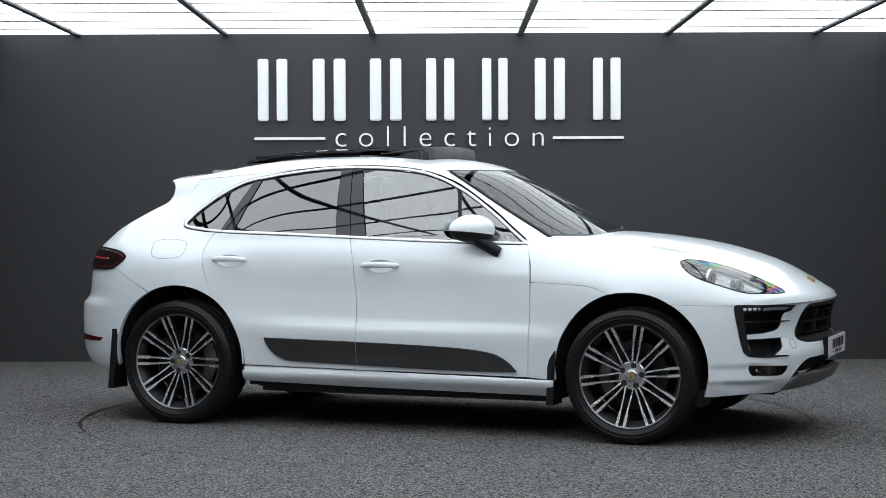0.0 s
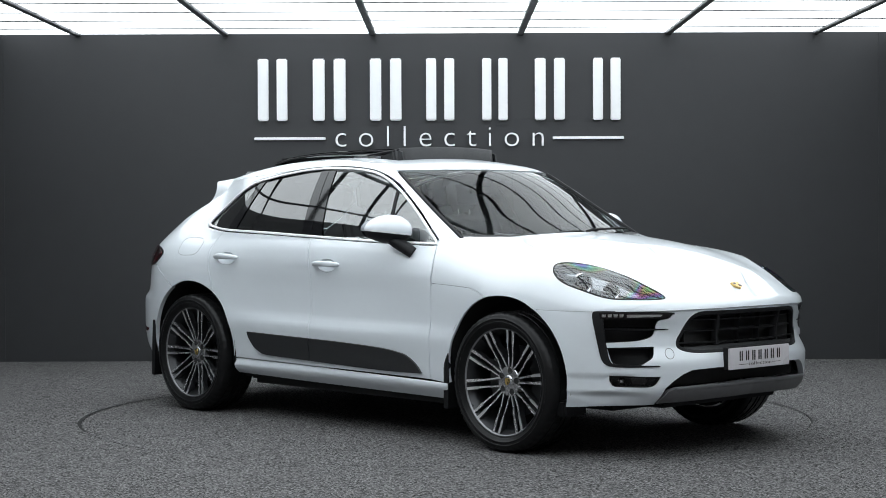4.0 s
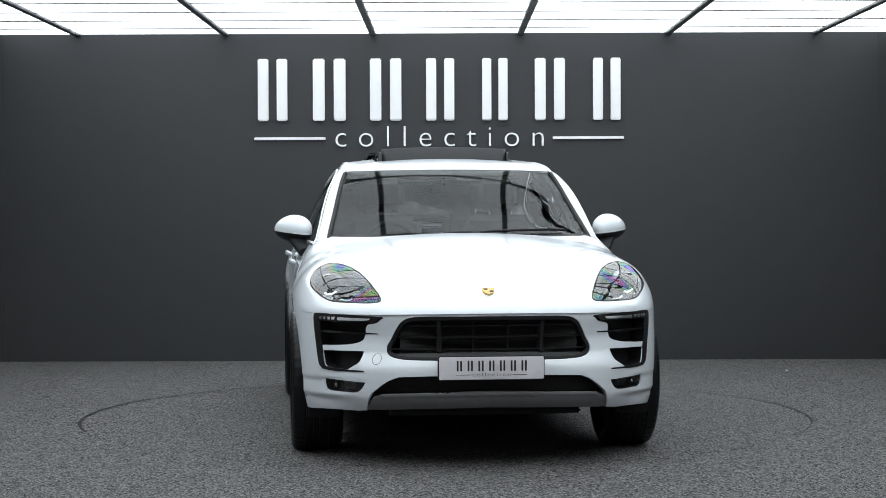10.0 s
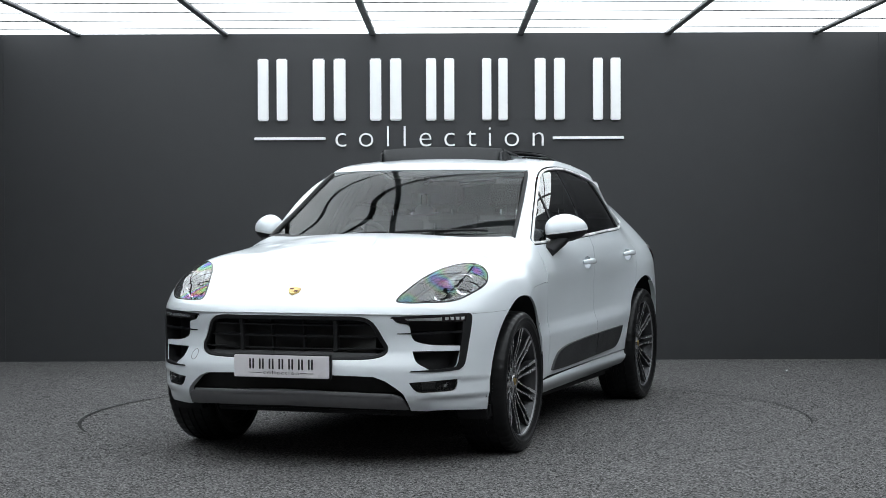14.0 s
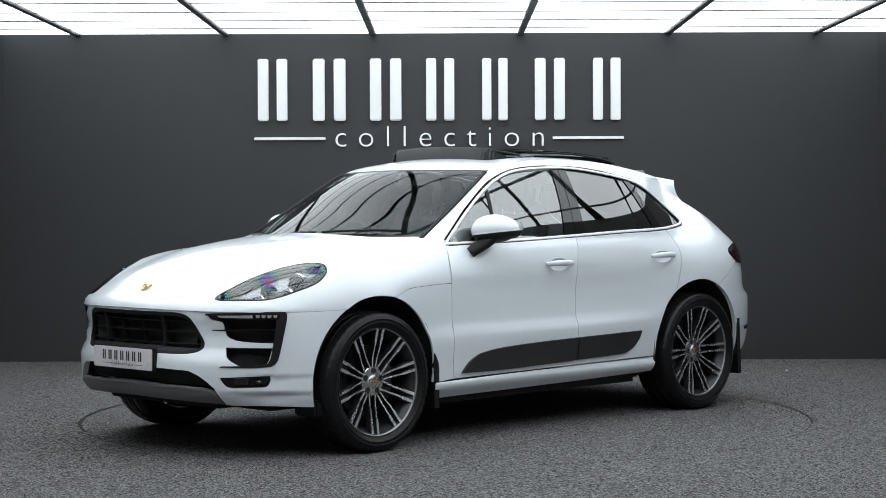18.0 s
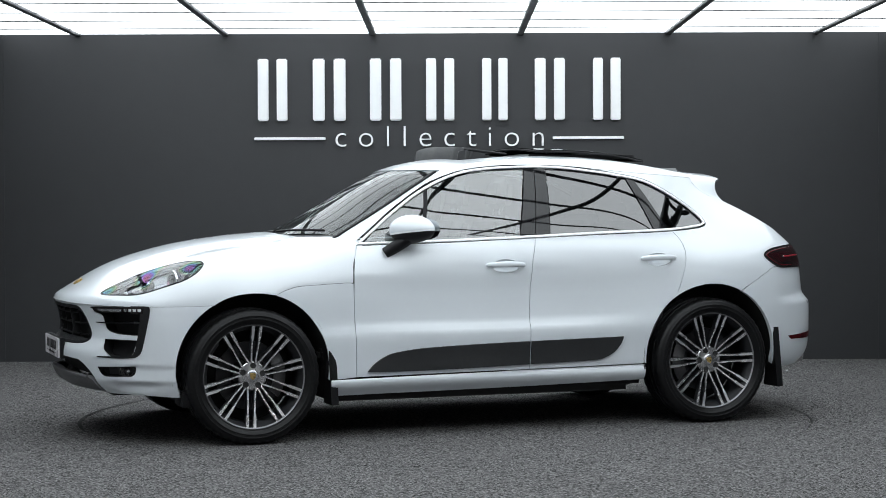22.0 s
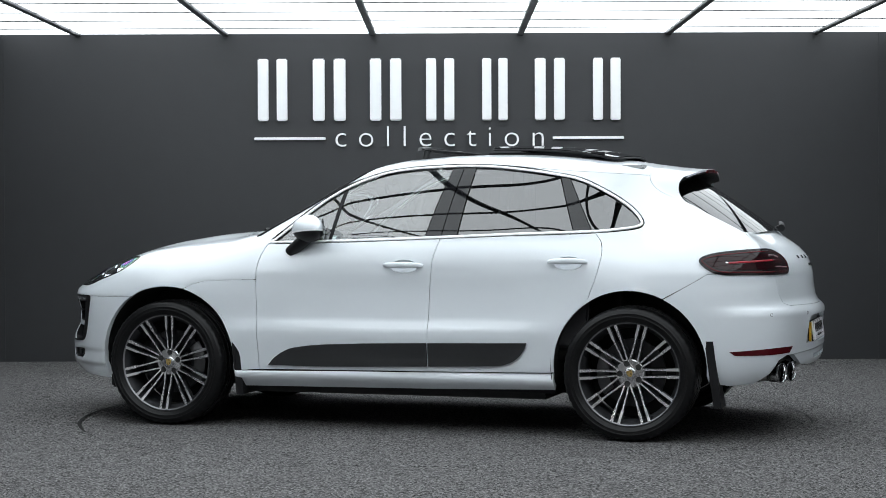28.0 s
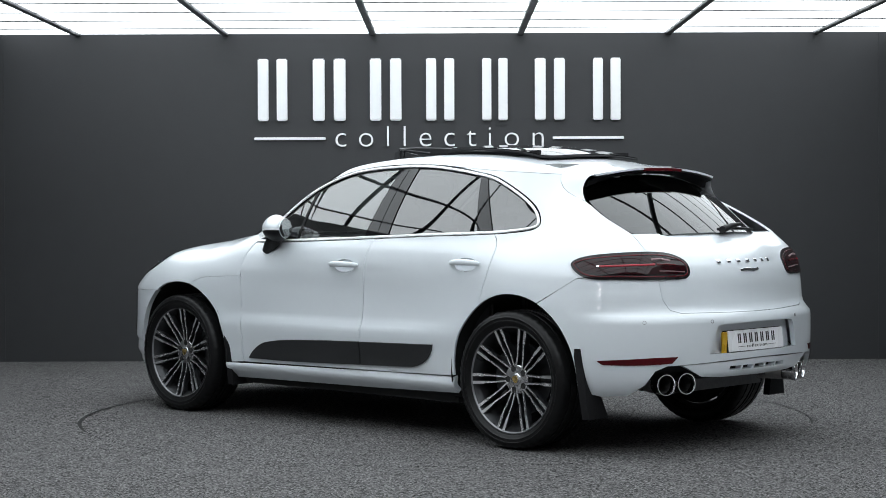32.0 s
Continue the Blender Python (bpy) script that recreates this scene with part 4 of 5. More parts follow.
gl = [(-1.60, 0), (-1.595, .3), (-1.585, .54), (-1.64, .605), (-1.72, .622), (-1.80, .617), (-1.90, .598), (-1.945, .57), (-2.03, .40), (-2.075, .2), (-2.092, 0)]
panel("rear_window", rear_glass, gl + [(x, -y) for x, y in gl[-2:0:-1]], REAR_SCREEN, car, lift=-.002, edge=.006, gap=.001, label="dark rear window")
half = TAIL_GAP + [(R2 - s, z) for s, z in TAIL_GAP[-2::-1]]
panel("tailgate", body, half, PAINT, car, gap=.002)

# rear bumper with the recess for the plate
half = arc(ARCH_R, ARCH, z_ang(.785, False), -4, 12) + [(4.79, .335), (4.906, .312), (5.055, .322), (5.150, .376), (5.205, .450), (5.275, .474), (5.46, .478), (5.75, .488), (ROUND, .490)]
up = [(4.66, .8516), (4.783, .9216), (5.0, .932), (5.243, .932)] + TAIL_GAP[4:]
outer = half + [(R2 - s, z) for s, z in half[-2::-1]]
upper = up[::-1] + []
outer = half + [(R2 - s, z) for s, z in half[-2::-1]] + [(R2 - s, z) for s, z in up] + up[::-1][1:]
RECESS = smooth_loop(sharp((5.545, .525)) + [(5.575, .61), (5.60, .660), (5.66, .676), (ROUND, .680), (R2 - 5.66, .676), (R2 - 5.60, .660), (R2 - 5.575, .61)] + sharp((R2 - 5.545, .525)), n=4)
panel("rear_bumper", body, outer, PAINT, car, holes=[RECESS], grid=.024, edge=.026, gap=.0006)
panel("plate_recess", body, RECESS, PAINT, car, lift=-.045, edge=0, gap=-.004)


# ---- wheels ----
def tyre_mesh():
    prof = [(.280, -.108), (.289, -.116), (.2905, -.1185), (.293, -.1185), (.300, -.124), (.312, -.1295), (.3135, -.1315), (.318, -.1320), (.3195, -.1310), (.330, -.132), (.3315, -.1335), (.335, -.1335), (.337, -.1315), (.347, -.129), (.360, -.122), (.3665, -.112), (.3700, -.100), (.3715, -.070), (.3655, -.068), (.3655, -.060), (.3722, -.058), (.3722, -.022), (.3660, -.020), (.3660, -.010), (.3724, -.008)]
    prof = prof + [(r, -d) for r, d in prof[::-1]]
    n, m = 144, len(prof)
    bm = bmesh.new()
    rings = []
    for k in range(n):
        a = 2 * math.pi * k / n
        ring = []
        for i, (r, d) in enumerate(prof):
            j = min(i, m - 1 - i)
            cut = .0045 if (k % 3 == 0 and 14 <= j <= 16) else .003 if (k % 3 == 1 and 20 <= j <= 21) else 0
            q = r - cut
            ring.append(bm.verts.new((q * math.cos(a), d, q * math.sin(a))))
        rings.append(ring)
    for k in range(n):
        p, q = rings[k], rings[(k + 1) % n]
        for i in range(m - 1):
            bm.faces.new((p[i], p[i + 1], q[i + 1], q[i]))
    return bm


def spoke_mesh(near):
    """One of a twin pair: a dark bar with a bright machined face, from the hub to the rim; near: its place beside the pair's middle at the hub."""
    bm = bmesh.new()
    rows = [(.050, .067, near, .0072), (.072, .0695, near + .0006, .0070), (.100, .0735, near * .7 + .0056, .0064), (.130, .0765, near * .4 + .0112, .0062), (.178, .0895, .0184, .0064), (.200, .0950, .0188, .0068), (.209, .0968, .0198, .0094), (.250, .1035, .0202, .0098), (.270, .108, .0206, .0101), (.2845, .1125, .0208, .0103)]
    rings = []
    for r, y, off, half_w in rows:
        deep = .050 if r < .2 else .040
        rings.append([bm.verts.new(v) for v in ((r, y - deep, off - half_w * .8), (r, y - .003, off - half_w), (r, y, off - half_w + .002), (r, y, off + half_w - .002), (r, y - .003, off + half_w), (r, y - deep, off + half_w * .8))])
    for a, b in zip(rings, rings[1:]):
        for k in range(6):
            f = bm.faces.new((a[k], a[(k + 1) % 6], b[(k + 1) % 6], b[k]))
            f.material_index = 1 if k in (2, ) else 0
    bm.faces.new(rings[0])
    bm.faces.new(rings[-1])
    return bm


def build_wheel():
    """A wheel standing in its own space, its face towards +y."""
    wheel = new("wheel")
    part("tyre", tyre_mesh(), RUBBER, wheel, "black low-profile tyre", smooth=35)
    rim = lathe([(.268, -.110), (.280, -.108), (.284, -.100), (.262, -.085), (.250, .02), (.256, .075), (.268, .088), (.273, .100), (.281, .112), (.286, .116), (.287, .112), (.284, .106), (.276, .094), (.262, .060), (.255, .0)], 96)
    part("rim", rim, GUNMETAL, wheel, "dark grey alloy rim", smooth=40)
    part("rim_lip", lathe([(.2775, .1085), (.2815, .1145), (.2840, .1160), (.2845, .114)], 96), RIM_EDGE, wheel, smooth=50)
    # five pairs straddle the wheel bolts, five run into the web between them
    for near, start in ((.0215, 18), (.0105, 54)):
        base = part("spoke", spoke_mesh(near), GUNMETAL, wheel, "bright-faced twin spoke", smooth=30)
        base.data.materials.append(ALLOY)
        mirror = base.data.copy()
        mirror.transform(Matrix.Diagonal((1, 1, -1, 1)))
        mirror.flip_normals()
        for k in range(5):
            for j, me in enumerate((base.data, mirror)):
                ob = base if k == 0 and j == 0 else new("spoke", me)
                ob.parent = wheel
                ob["label"] = "bright-faced twin spoke"
                ob.rotation_euler = (0, radians(72 * k + start), 0)
    hub = lathe([(0, .076), (.026, .076), (.030, .074), (.034, .070), (.058, .0675), (.074, .0685), (.079, .065), (.081, .035), (.06, .0)], 60)
    part("hub", hub, HUB, wheel, smooth=30)
    # black discs paint in the lug holes' shade; the hub isn't bored
    for k in range(5):
        a = radians(72 * k + 90)
        part("lug_hole_shade", shift(lathe([(0, .0698), (.0150, .0698), (.0158, .0702), (.0166, .0694), (.0168, .063)], 24), Matrix.Translation((.0585 * math.cos(a), 0, .0585 * math.sin(a)))), MATT_BLACK, wheel, smooth=40)
    cap = bmesh.new()
    shield = [(0, -.020), (.011, -.012), (.016, .002), (.016, .016), (0, .019), (-.016, .016), (-.016, .002), (-.011, -.012)]
    cap.faces.new([cap.verts.new((x, .0805, z)) for x, z in shield])
    ext = bmesh.ops.extrude_face_region(cap, geom=cap.faces[:])
    bmesh.ops.translate(cap, vec=(0, -.004, 0), verts=[v for v in ext["geom"] if isinstance(v, bmesh.types.BMVert)])
    part("centre_badge", cap, GOLD, wheel, "small gilt shield badge")
    part("brake_disc", lathe([(.05, -.02), (.187, -.02), (.189, -.010), (.187, 0), (.11, 0), (.10, .02), (.05, .02)], 60), GUNMETAL, wheel, smooth=40)
    part("wheel_barrel", lathe([(.255, -.10), (.05, -.10), (.05, -.09), (.252, -.085)], 48), MATT_BLACK, wheel, smooth=40)
    return wheel


def caliper(x, sign):
    bm = bmesh.new()
    pts = []
    for k in range(9):
        a = radians(-38 + 76 * k / 8)
        pts.append((a, .135, .205))
    rings = []
    for a, r0, r1 in pts:
        rings.append([bm.verts.new((r * math.cos(a), y, r * math.sin(a))) for r, y in ((r0, -.035), (r1, -.035), (r1, .035), (r1 - .03, .048), (r0, .045))])
    for p, q in zip(rings, rings[1:]):
        for k in range(5):
            bm.faces.new((p[k], p[(k + 1) % 5], q[(k + 1) % 5], q[k]))
    bm.faces.new(rings[0])
    bm.faces.new(rings[-1])
    turn = 180 if x > 0 else 0
    ob = part("brake_caliper", bm, STEEL, car, "grey brake caliper", smooth=40)
    ob.matrix_basis = pose(x, sign * .80, .372, 0, turn, 0) if sign > 0 else pose(x, sign * .80, .372, 0, turn, 0) @ Matrix.Diagonal((1, -1, 1, 1))


WHEEL_Y, WHEEL_Z = .834, .3724
first_wheel = build_wheel()
first_wheel.parent = car
first_wheel.matrix_basis = pose(1.4035, WHEEL_Y, WHEEL_Z, 0, -4, 0)
for x, sign, spin in ((-1.4035, 1, 20), (1.4035, -1, -11), (-1.4035, -1, 18)):
    copy_thing(first_wheel, pose(x, sign * WHEEL_Y, WHEEL_Z, 0, 0, 0 if sign > 0 else 180) @ pose(0, 0, 0, 0, spin, 0))
for x in (1.4035, -1.4035):
    for sign in (1, -1):
        caliper(x, sign)
        # lining of the wheel arch
        bm = bmesh.new()
        prof = [(.445, .955), (.440, .50), (.05, .48)]
        rows = []
        for k in range(25):
            a = radians(-9 + 198 * k / 24)
            rows.append([bm.verts.new((x + r * math.cos(a), sign * (y if i else min(.955, float(plan_y(s_at(x + r * math.cos(a))) - .012))), .40 + r * math.sin(a))) for i, (r, y) in enumerate(prof)])
        for p, q in zip(rows, rows[1:]):
            for i in range(2):
                bm.faces.new((p[i], p[i + 1], q[i + 1], q[i]))
        part("arch_liner", bm, MATT_BLACK, car, smooth=40)
        # mud flap behind the wheel
        xb, zt = (x - .424, .500) if x > 0 else (x - .416, .560)
        bm = bmesh.new()
        rows = []
        for v in np.linspace(0, 1, 9):
            z = zt - v * (zt - .195)
            lean = -.022 * v if x > 0 else -.048 * v
            y1 = .938 - .018 * v
            y0 = .925 - .17 * v ** .8
            rows.append([bm.verts.new((xb + lean + dx, sign * y, z)) for y, dx in ((y1, 0), (y1 - .006, -.046 + .004 * v), (y0, -.046 + .004 * v), (y0, 0))])
        for p, q in zip(rows, rows[1:]):
            for k in range(4):
                bm.faces.new((p[k], p[(k + 1) % 4], q[(k + 1) % 4], q[k]))
        bm.faces.new(rows[0])
        bm.faces.new(rows[-1])
        bmesh.ops.bevel(bm, geom=[e for e in bm.edges if e.is_manifold and e.calc_face_angle(0) > .6], offset=.010, segments=3, affect="EDGES")
        part("mud_flap", bm, SATIN_BLACK, car, "black plastic mud flap", smooth=50)

for sign in (1, -1):
    part("arch_lip", block(1.715, 1.80, min(sign * .72, sign * .895), max(sign * .72, sign * .895), .212, .300, .012), SATIN_BLACK, car, smooth=40)
# floor pan and engine bay bottom
part("underbody", block(-1.15, 1.78, -.50, .50, .21, .42, .03), MATT_BLACK, car)
part("underbody_side", block(-.93, .95, -.84, .84, .205, .40, .03), MATT_BLACK, car)
part("boot_floor", block(-2.20, -1.15, -.50, .50, .40, .46, .02), MATT_BLACK, car)
part("rear_axle", tube([(-1.4035, -.6, .33), (-1.4035, 0, .36), (-1.4035, .6, .33)], .07, 10), MATT_BLACK, car)
part("engine_cover", block(1.0, 2.1, -.48, .48, .40, .74, .05), MATT_BLACK, car)
part("front_undertray", block(1.70, 2.10, -.48, .48, .252, .28, .008), SATIN_BLACK, car)
part("rear_silencer", block(-2.10, -1.90, -.50, .50, .30, .42, .05), STEEL, car)


# ---- front end ----
def back_plate(name, loop, depth, mat, parent):
    return panel(name, body, loop, mat, parent, lift=-depth, edge=0, gap=-.012, grid=.05)


def cavity(name, loop, depth, mat, parent, label=""):
    """The walls and the bottom of an opening in the body."""
    lp = inset(even(loop, .02), .0008)
    a, b = np.array(lp).T
    p, n = normals(body, a, b)
    bm = bmesh.new()
    rims = [[bm.verts.new(q) for q in p + n * d] for d in (-.004, -depth)]
    m = len(p)
    for i in range(m):
        j = (i + 1) % m
        bm.faces.new((rims[0][i], rims[0][j], rims[1][j], rims[1][i]))
    part(name, bm, mat, parent, label, smooth=40)
    back_plate(name + "_back", loop, depth - .004, mat, parent)


grille = part("radiator_grille", block(2.20, 2.21, -.44, .44, .56, .74), MATT_BLACK, car)
cavity("grille_frame", GRILLE, .10, SATIN_BLACK, car)
rim_path = inset(even(GRILLE, .02), .010)
ribbon("grille_surround", body, rim_path, .022, .020, SATIN_BLACK, car, lift=-.012, closed=True)
for z in (.706, .650, .596):
    w = {.706: .47, .650: .50, .596: .515}[z]
    for a, b in ((-w, -.27), (-.255, .255), (.27, w)):
        ribbon("grille_slat", body, [(a, z), ((a + b) / 2, z), (b, z)], .008, .034, SATIN_BLACK, grille, lift=-.034)
for s in (-.262, .262):
    ribbon("grille_post", body, [(s, .748), (s, .65), (s, .585)], .026, .040, SATIN_BLACK, grille, lift=-.030)
for s in (-.088, .088):
    ribbon("grille_post", body, [(s, .748), (s, .65), (s, .555)], .007, .030, SATIN_BLACK, grille, lift=-.036)
panel("grille_lower_band", body, [(-.50, .578), (-.2, .586), (.2, .586), (.50, .578), (.49, .558), (.42, .549), (0, .547), (-.42, .549), (-.49, .558)], GRAINED, grille, lift=-.02, edge=.03)


def front_side(m):
    v1 = cavity("air_intake", m(VENT_UP), .075, SATIN_BLACK, car)
    v2 = cavity("air_intake", m(VENT_LOW), .075, SATIN_BLACK, car)
    frame_loop = smooth_loop(sharp((.890, .485)) + [(.918, .505), (.934, .545), (.955, .64)] + [(.972, .725), (.970, .755), (.945, .763)] + sharp((.80, .762), (.548, .753), (.542, .744), (.918, .738)) + [(.912, .66), (.893, .55), (.882, .515), (.855, .496)] + sharp((.735, .489), (.64, .487), (.63, .481)) + [(.80, .479)], n=4)
    panel("intake_frame", body, m(frame_loop), SATIN_BLACK, car, lift=.004, edge=.02, gap=0, grid=.02, label="black frame of the side intake")
    lamp = smooth_loop(sharp((.938, .753), (.560, .749), (.585, .726), (.932, .724)), n=3)
    d = panel("daytime_lamp", body, m(lamp), SMOKED, car, lift=.006, edge=.03, gap=0, grid=.02, label="smoked strip lamp over the side intake")
    panel("lamp_reflector", body, m(smooth_loop(sharp((.80, .746), (.61, .744), (.625, .733), (.80, .731)), n=2)), REFLECTOR, d, lift=.0075, edge=.002, gap=0, grid=.02)
    for k in range(4):
        s = .815 + .029 * k
        panel("lamp_segment", body, m([(s, .747), (s + .022, .747), (s + .020, .733), (s + .003, .733)]), REFLECTOR, d, lift=.0072, edge=.002, gap=0, grid=.02)
    ribbon("intake_blade", body, m([(.575, .668), (.70, .668), (.93, .674)]), .014, .03, GLOSS_BLACK, car, lift=-.012, taper=lambda t: .35 + .9 * min(t * 2.2, 1))
    f = cavity("fog_lamp_housing", m(FOG), .04, SATIN_BLACK, car)
    fl = panel("fog_lamp", body, m(inset(FOG, .004)), CLEAR, car, lift=-.006, edge=.004, gap=0, grid=.03, label="clear fog lamp in the bumper corner")
    panel("fog_reflector", body, m([(.70, .422), (.775, .424), (.77, .392), (.705, .390)]), GUNMETAL, fl, lift=-.022, edge=.006, gap=0, grid=.03)
    bulb, nb = normals(body, np.array([m([(.828, .408)])[0][0]]), np.array([.408]))
    aim = Vector(nb[0]).to_track_quat("Y", "Z").to_matrix().to_4x4()
    part("fog_bulb", shift(lathe([(0, .006), (.010, .005), (.016, .0), (.019, -.006), (.019, -.016)], 24), Matrix.Translation(bulb[0] - nb[0] * .016) @ aim), CHROME, fl, smooth=50)
    # headlamp
    lamp3 = LAMP if m is not flip else flip_y(LAMP)
    unit = new("headlamp")
    unit.parent = car
    unit["label"] = "clear headlamp with two projectors"
    a, b = np.array(even(lamp3, .02)).T
    p, n = normals(hood, a, b)
    ctr = p.mean(0)
    sg = -1 if m is flip else 1
    inward = np.array((-.55, -.35 * sg, -.35))
    bm = bmesh.new()
    rings = []
    for d, k in ((.004, .995), (.030, .97), (.075, .88), (.105, .62), (.115, .01)):
        q = ctr + (p - ctr) * k + inward * d - n * .002
        rings.append([bm.verts.new(v) for v in q])
    for r0, r1 in zip(rings, rings[1:]):
        for i in range(len(r0)):
            j = (i + 1) % len(r0)
            bm.faces.new((r0[i], r0[j], r1[j], r1[i]))
    part("lamp_bowl", bm, LAMP_DARK, unit, "grey chromed headlamp bowl", smooth=60)
    for (u, t, r) in ((1.92, .60, .042), (2.07, .52, .034)):
        base, nn = normals(hood, np.array([u]), np.array([t * sg]))
        c = base[0] - nn[0] * .048
        axis = Vector((.86, .22 * sg, .05)).normalized()
        turn = axis.to_track_quat("Y", "Z").to_matrix().to_4x4()
        shell = lathe([(r * 1.35, .006), (r * 1.25, .016), (r * 1.02, .012), (r, -.03)], 32)
        ring = part("lamp_ring", shift(shell, Matrix.Translation(c) @ turn), CHROME, unit, smooth=50)
        ball = lathe([(0, .020), (r * .4, .0185), (r * .7, .012), (r * .98, 0), (r * .98, -.01)], 32)
        part("projector_lens", shift(ball, Matrix.Translation(c) @ turn), SMOKED, unit, "dark glass projector lens", smooth=60)
    for u0, t0, u1, t1 in ((1.80, .52, 2.18, .42), (2.16, .60, 2.22, .46)):
        k = np.linspace(0, 1, 10)
        q, nn = normals(hood, u0 + (u1 - u0) * k, (t0 + (t1 - t0) * k) * sg)
        part("lamp_rib", tube([tuple(v) for v in q - nn * .030], .007, 8), GUNMETAL, unit, smooth=50)
    tipl = smooth_loop([(2.19, .40), (2.236, .385), (2.252, .41), (2.243, .50), (2.20, .53)], n=4)
    panel("lamp_side_marker", hood, tipl if sg > 0 else flip_y(tipl), SMOKED, unit, lift=-.022, edge=.004, grid=.03)
    panel("lamp_lens", hood, lamp3, LAMP_COVER, unit, lift=.001, edge=.006, gap=.003, grid=.02, label="clear headlamp cover")
    ribbon("lamp_seal", hood, lamp3, .009, .006, GLOSS_BLACK, unit, lift=-.001, closed=True)


both(front_side)

lip = [(.640, .292), (.592, .355), (.545, .371), (.35, .379), (.18, .382), (0, .383)]
panel("skid_plate", body, [(0, .383)] + [(s, z) for s, z in lip[::-1][1:]] + [(.5, .298), (.3, .306), (0, .310), (-.3, .306), (-.5, .298)] + [(-s, z) for s, z in lip[:-1]], SKID, car, lift=.006, edge=.03, grid=.018, label="dull silver skid plate below the bumper")
ribbon("skid_lip", body, open_path([(-.545, .364), (-.35, .371), (-.18, .374), (0, .375), (.18, .374), (.35, .371), (.545, .364)]), .022, .008, SKID, car, lift=.004)
panel("skid_plate_underside", body, [(-.62, .288), (-.5, .297), (0, .309), (.5, .297), (.62, .288), (.60, .268), (0, .27), (-.60, .268)], SATIN_BLACK, car, lift=-.03, edge=.06)
panel("lower_intake", body, [(-.59, .372), (-.56, .41), (-.50, .445), (-.45, .462), (0, .472), (.45, .462), (.50, .445), (.56, .41), (.59, .372), (0, .376)], MATT_BLACK, car, lift=-.07, edge=0, gap=-.01)

# tow-eye cover
a = np.linspace(0, 2 * math.pi, 25)[:-1]
ribbon("tow_eye_cover", body, [(-.575 + .024 * math.cos(v), .545 + .026 * math.sin(v)) for v in a], .003, .002, SKID, car, lift=0, closed=True, d=.006)

# badge on the nose
b, n = normals(hood, np.array([2.206]), np.array([0.0]))
up = Vector(hood(2.15, 0.0) - hood(2.25, 0.0)).normalized()
nv = Vector(n[0])
sidev = up.cross(nv)
bm = bmesh.new()
shape = [(0, -.030), (.018, -.020), (.028, -.004), (.030, .022), (0, .026), (-.030, .022), (-.028, -.004), (-.018, -.020)]
bm.faces.new([bm.verts.new(Vector(b[0]) + sidev * x + up * z + nv * .011) for x, z in shape])
ext = bmesh.ops.extrude_face_region(bm, geom=bm.faces[:])
bmesh.ops.translate(bm, vec=tuple(-nv * .012), verts=[v for v in ext["geom"] if isinstance(v, bmesh.types.BMVert)])
badge = part("nose_badge", bm, GOLD, car, "small gilt shield badge on the bonnet")
bm = bmesh.new()
for x0, x1, z0, z1 in ((-.024, -.004, .004, .018), (.004, .024, -.014, .0)):
    bm.faces.new([bm.verts.new(Vector(b[0]) + sidev * x + up * z + nv * .0116) for x, z in ((x0, z0), (x1, z0), (x1, z1), (x0, z1))])
part("badge_fields", bm, RED_BRIGHT, badge)


def plate(x, centre, z0, z1, facing, face_mat, name, lean=0.0):
    """A number plate that carries seven plain dark bars and a thin lettered line."""
    p = new(name)
    p.parent = car
    p.matrix_basis = pose(x, centre, 0, 0, 0, 90 if facing > 0 else -90) @ pose(0, 0, z0) @ pose(0, 0, 0, -lean) @ pose(0, 0, -z0)
    h = z1 - z0
    part("plate_face", block(-.257, .257, -.010, 0, z0, z1, .003), face_mat, p)
    part("plate_holder", block(-.262, .262, 0, .028, z0 - .004, z1 + .004, .004), SATIN_BLACK, p, "black plate holder")
    w = .049
    spans = [(-.172 + k * .0530, -.172 + k * .0530 + .026) for k in range(7)]
    sign_blocks(p, spans, z0 + h * .38, z0 + h * .84, -.0125, -.0095, INK, .34, "plate_bar")
    for a, c in ((-.175, -.105), (.105, .175)):
        part("plate_rule", block(a, c, -.012, -.0095, z0 + h * .205, z0 + h * .225), INK, p)
    txt = word("collection", .026, .002, 1.25)
    k = .19 / (max(v.co.x for v in txt.vertices) - min(v.co.x for v in txt.vertices))
    txt.transform(Matrix.Diagonal((k, 1, 1, 1)))
    m = (max(v.co.x for v in txt.vertices) + min(v.co.x for v in txt.vertices)) / 2
    t = link("plate_word", txt, INK, p, "small dark lettering")
    t.location = (-m, -.011, z0 + h * .15)
    return p


front_plate = plate(2.352, -.004, .451, .562, 1, GREY_PLATE, "front_plate")


# ---- rear end ----
TAIL_LAMP = [(4.735, .997), (4.803, 1.031), (4.965, 1.049), (5.168, 1.056), (5.365, 1.047), (5.462, 1.012), (5.482, .962), (5.460, .924), (5.387, .914), (5.035, .917), (4.862, .919), (4.782, .947)]


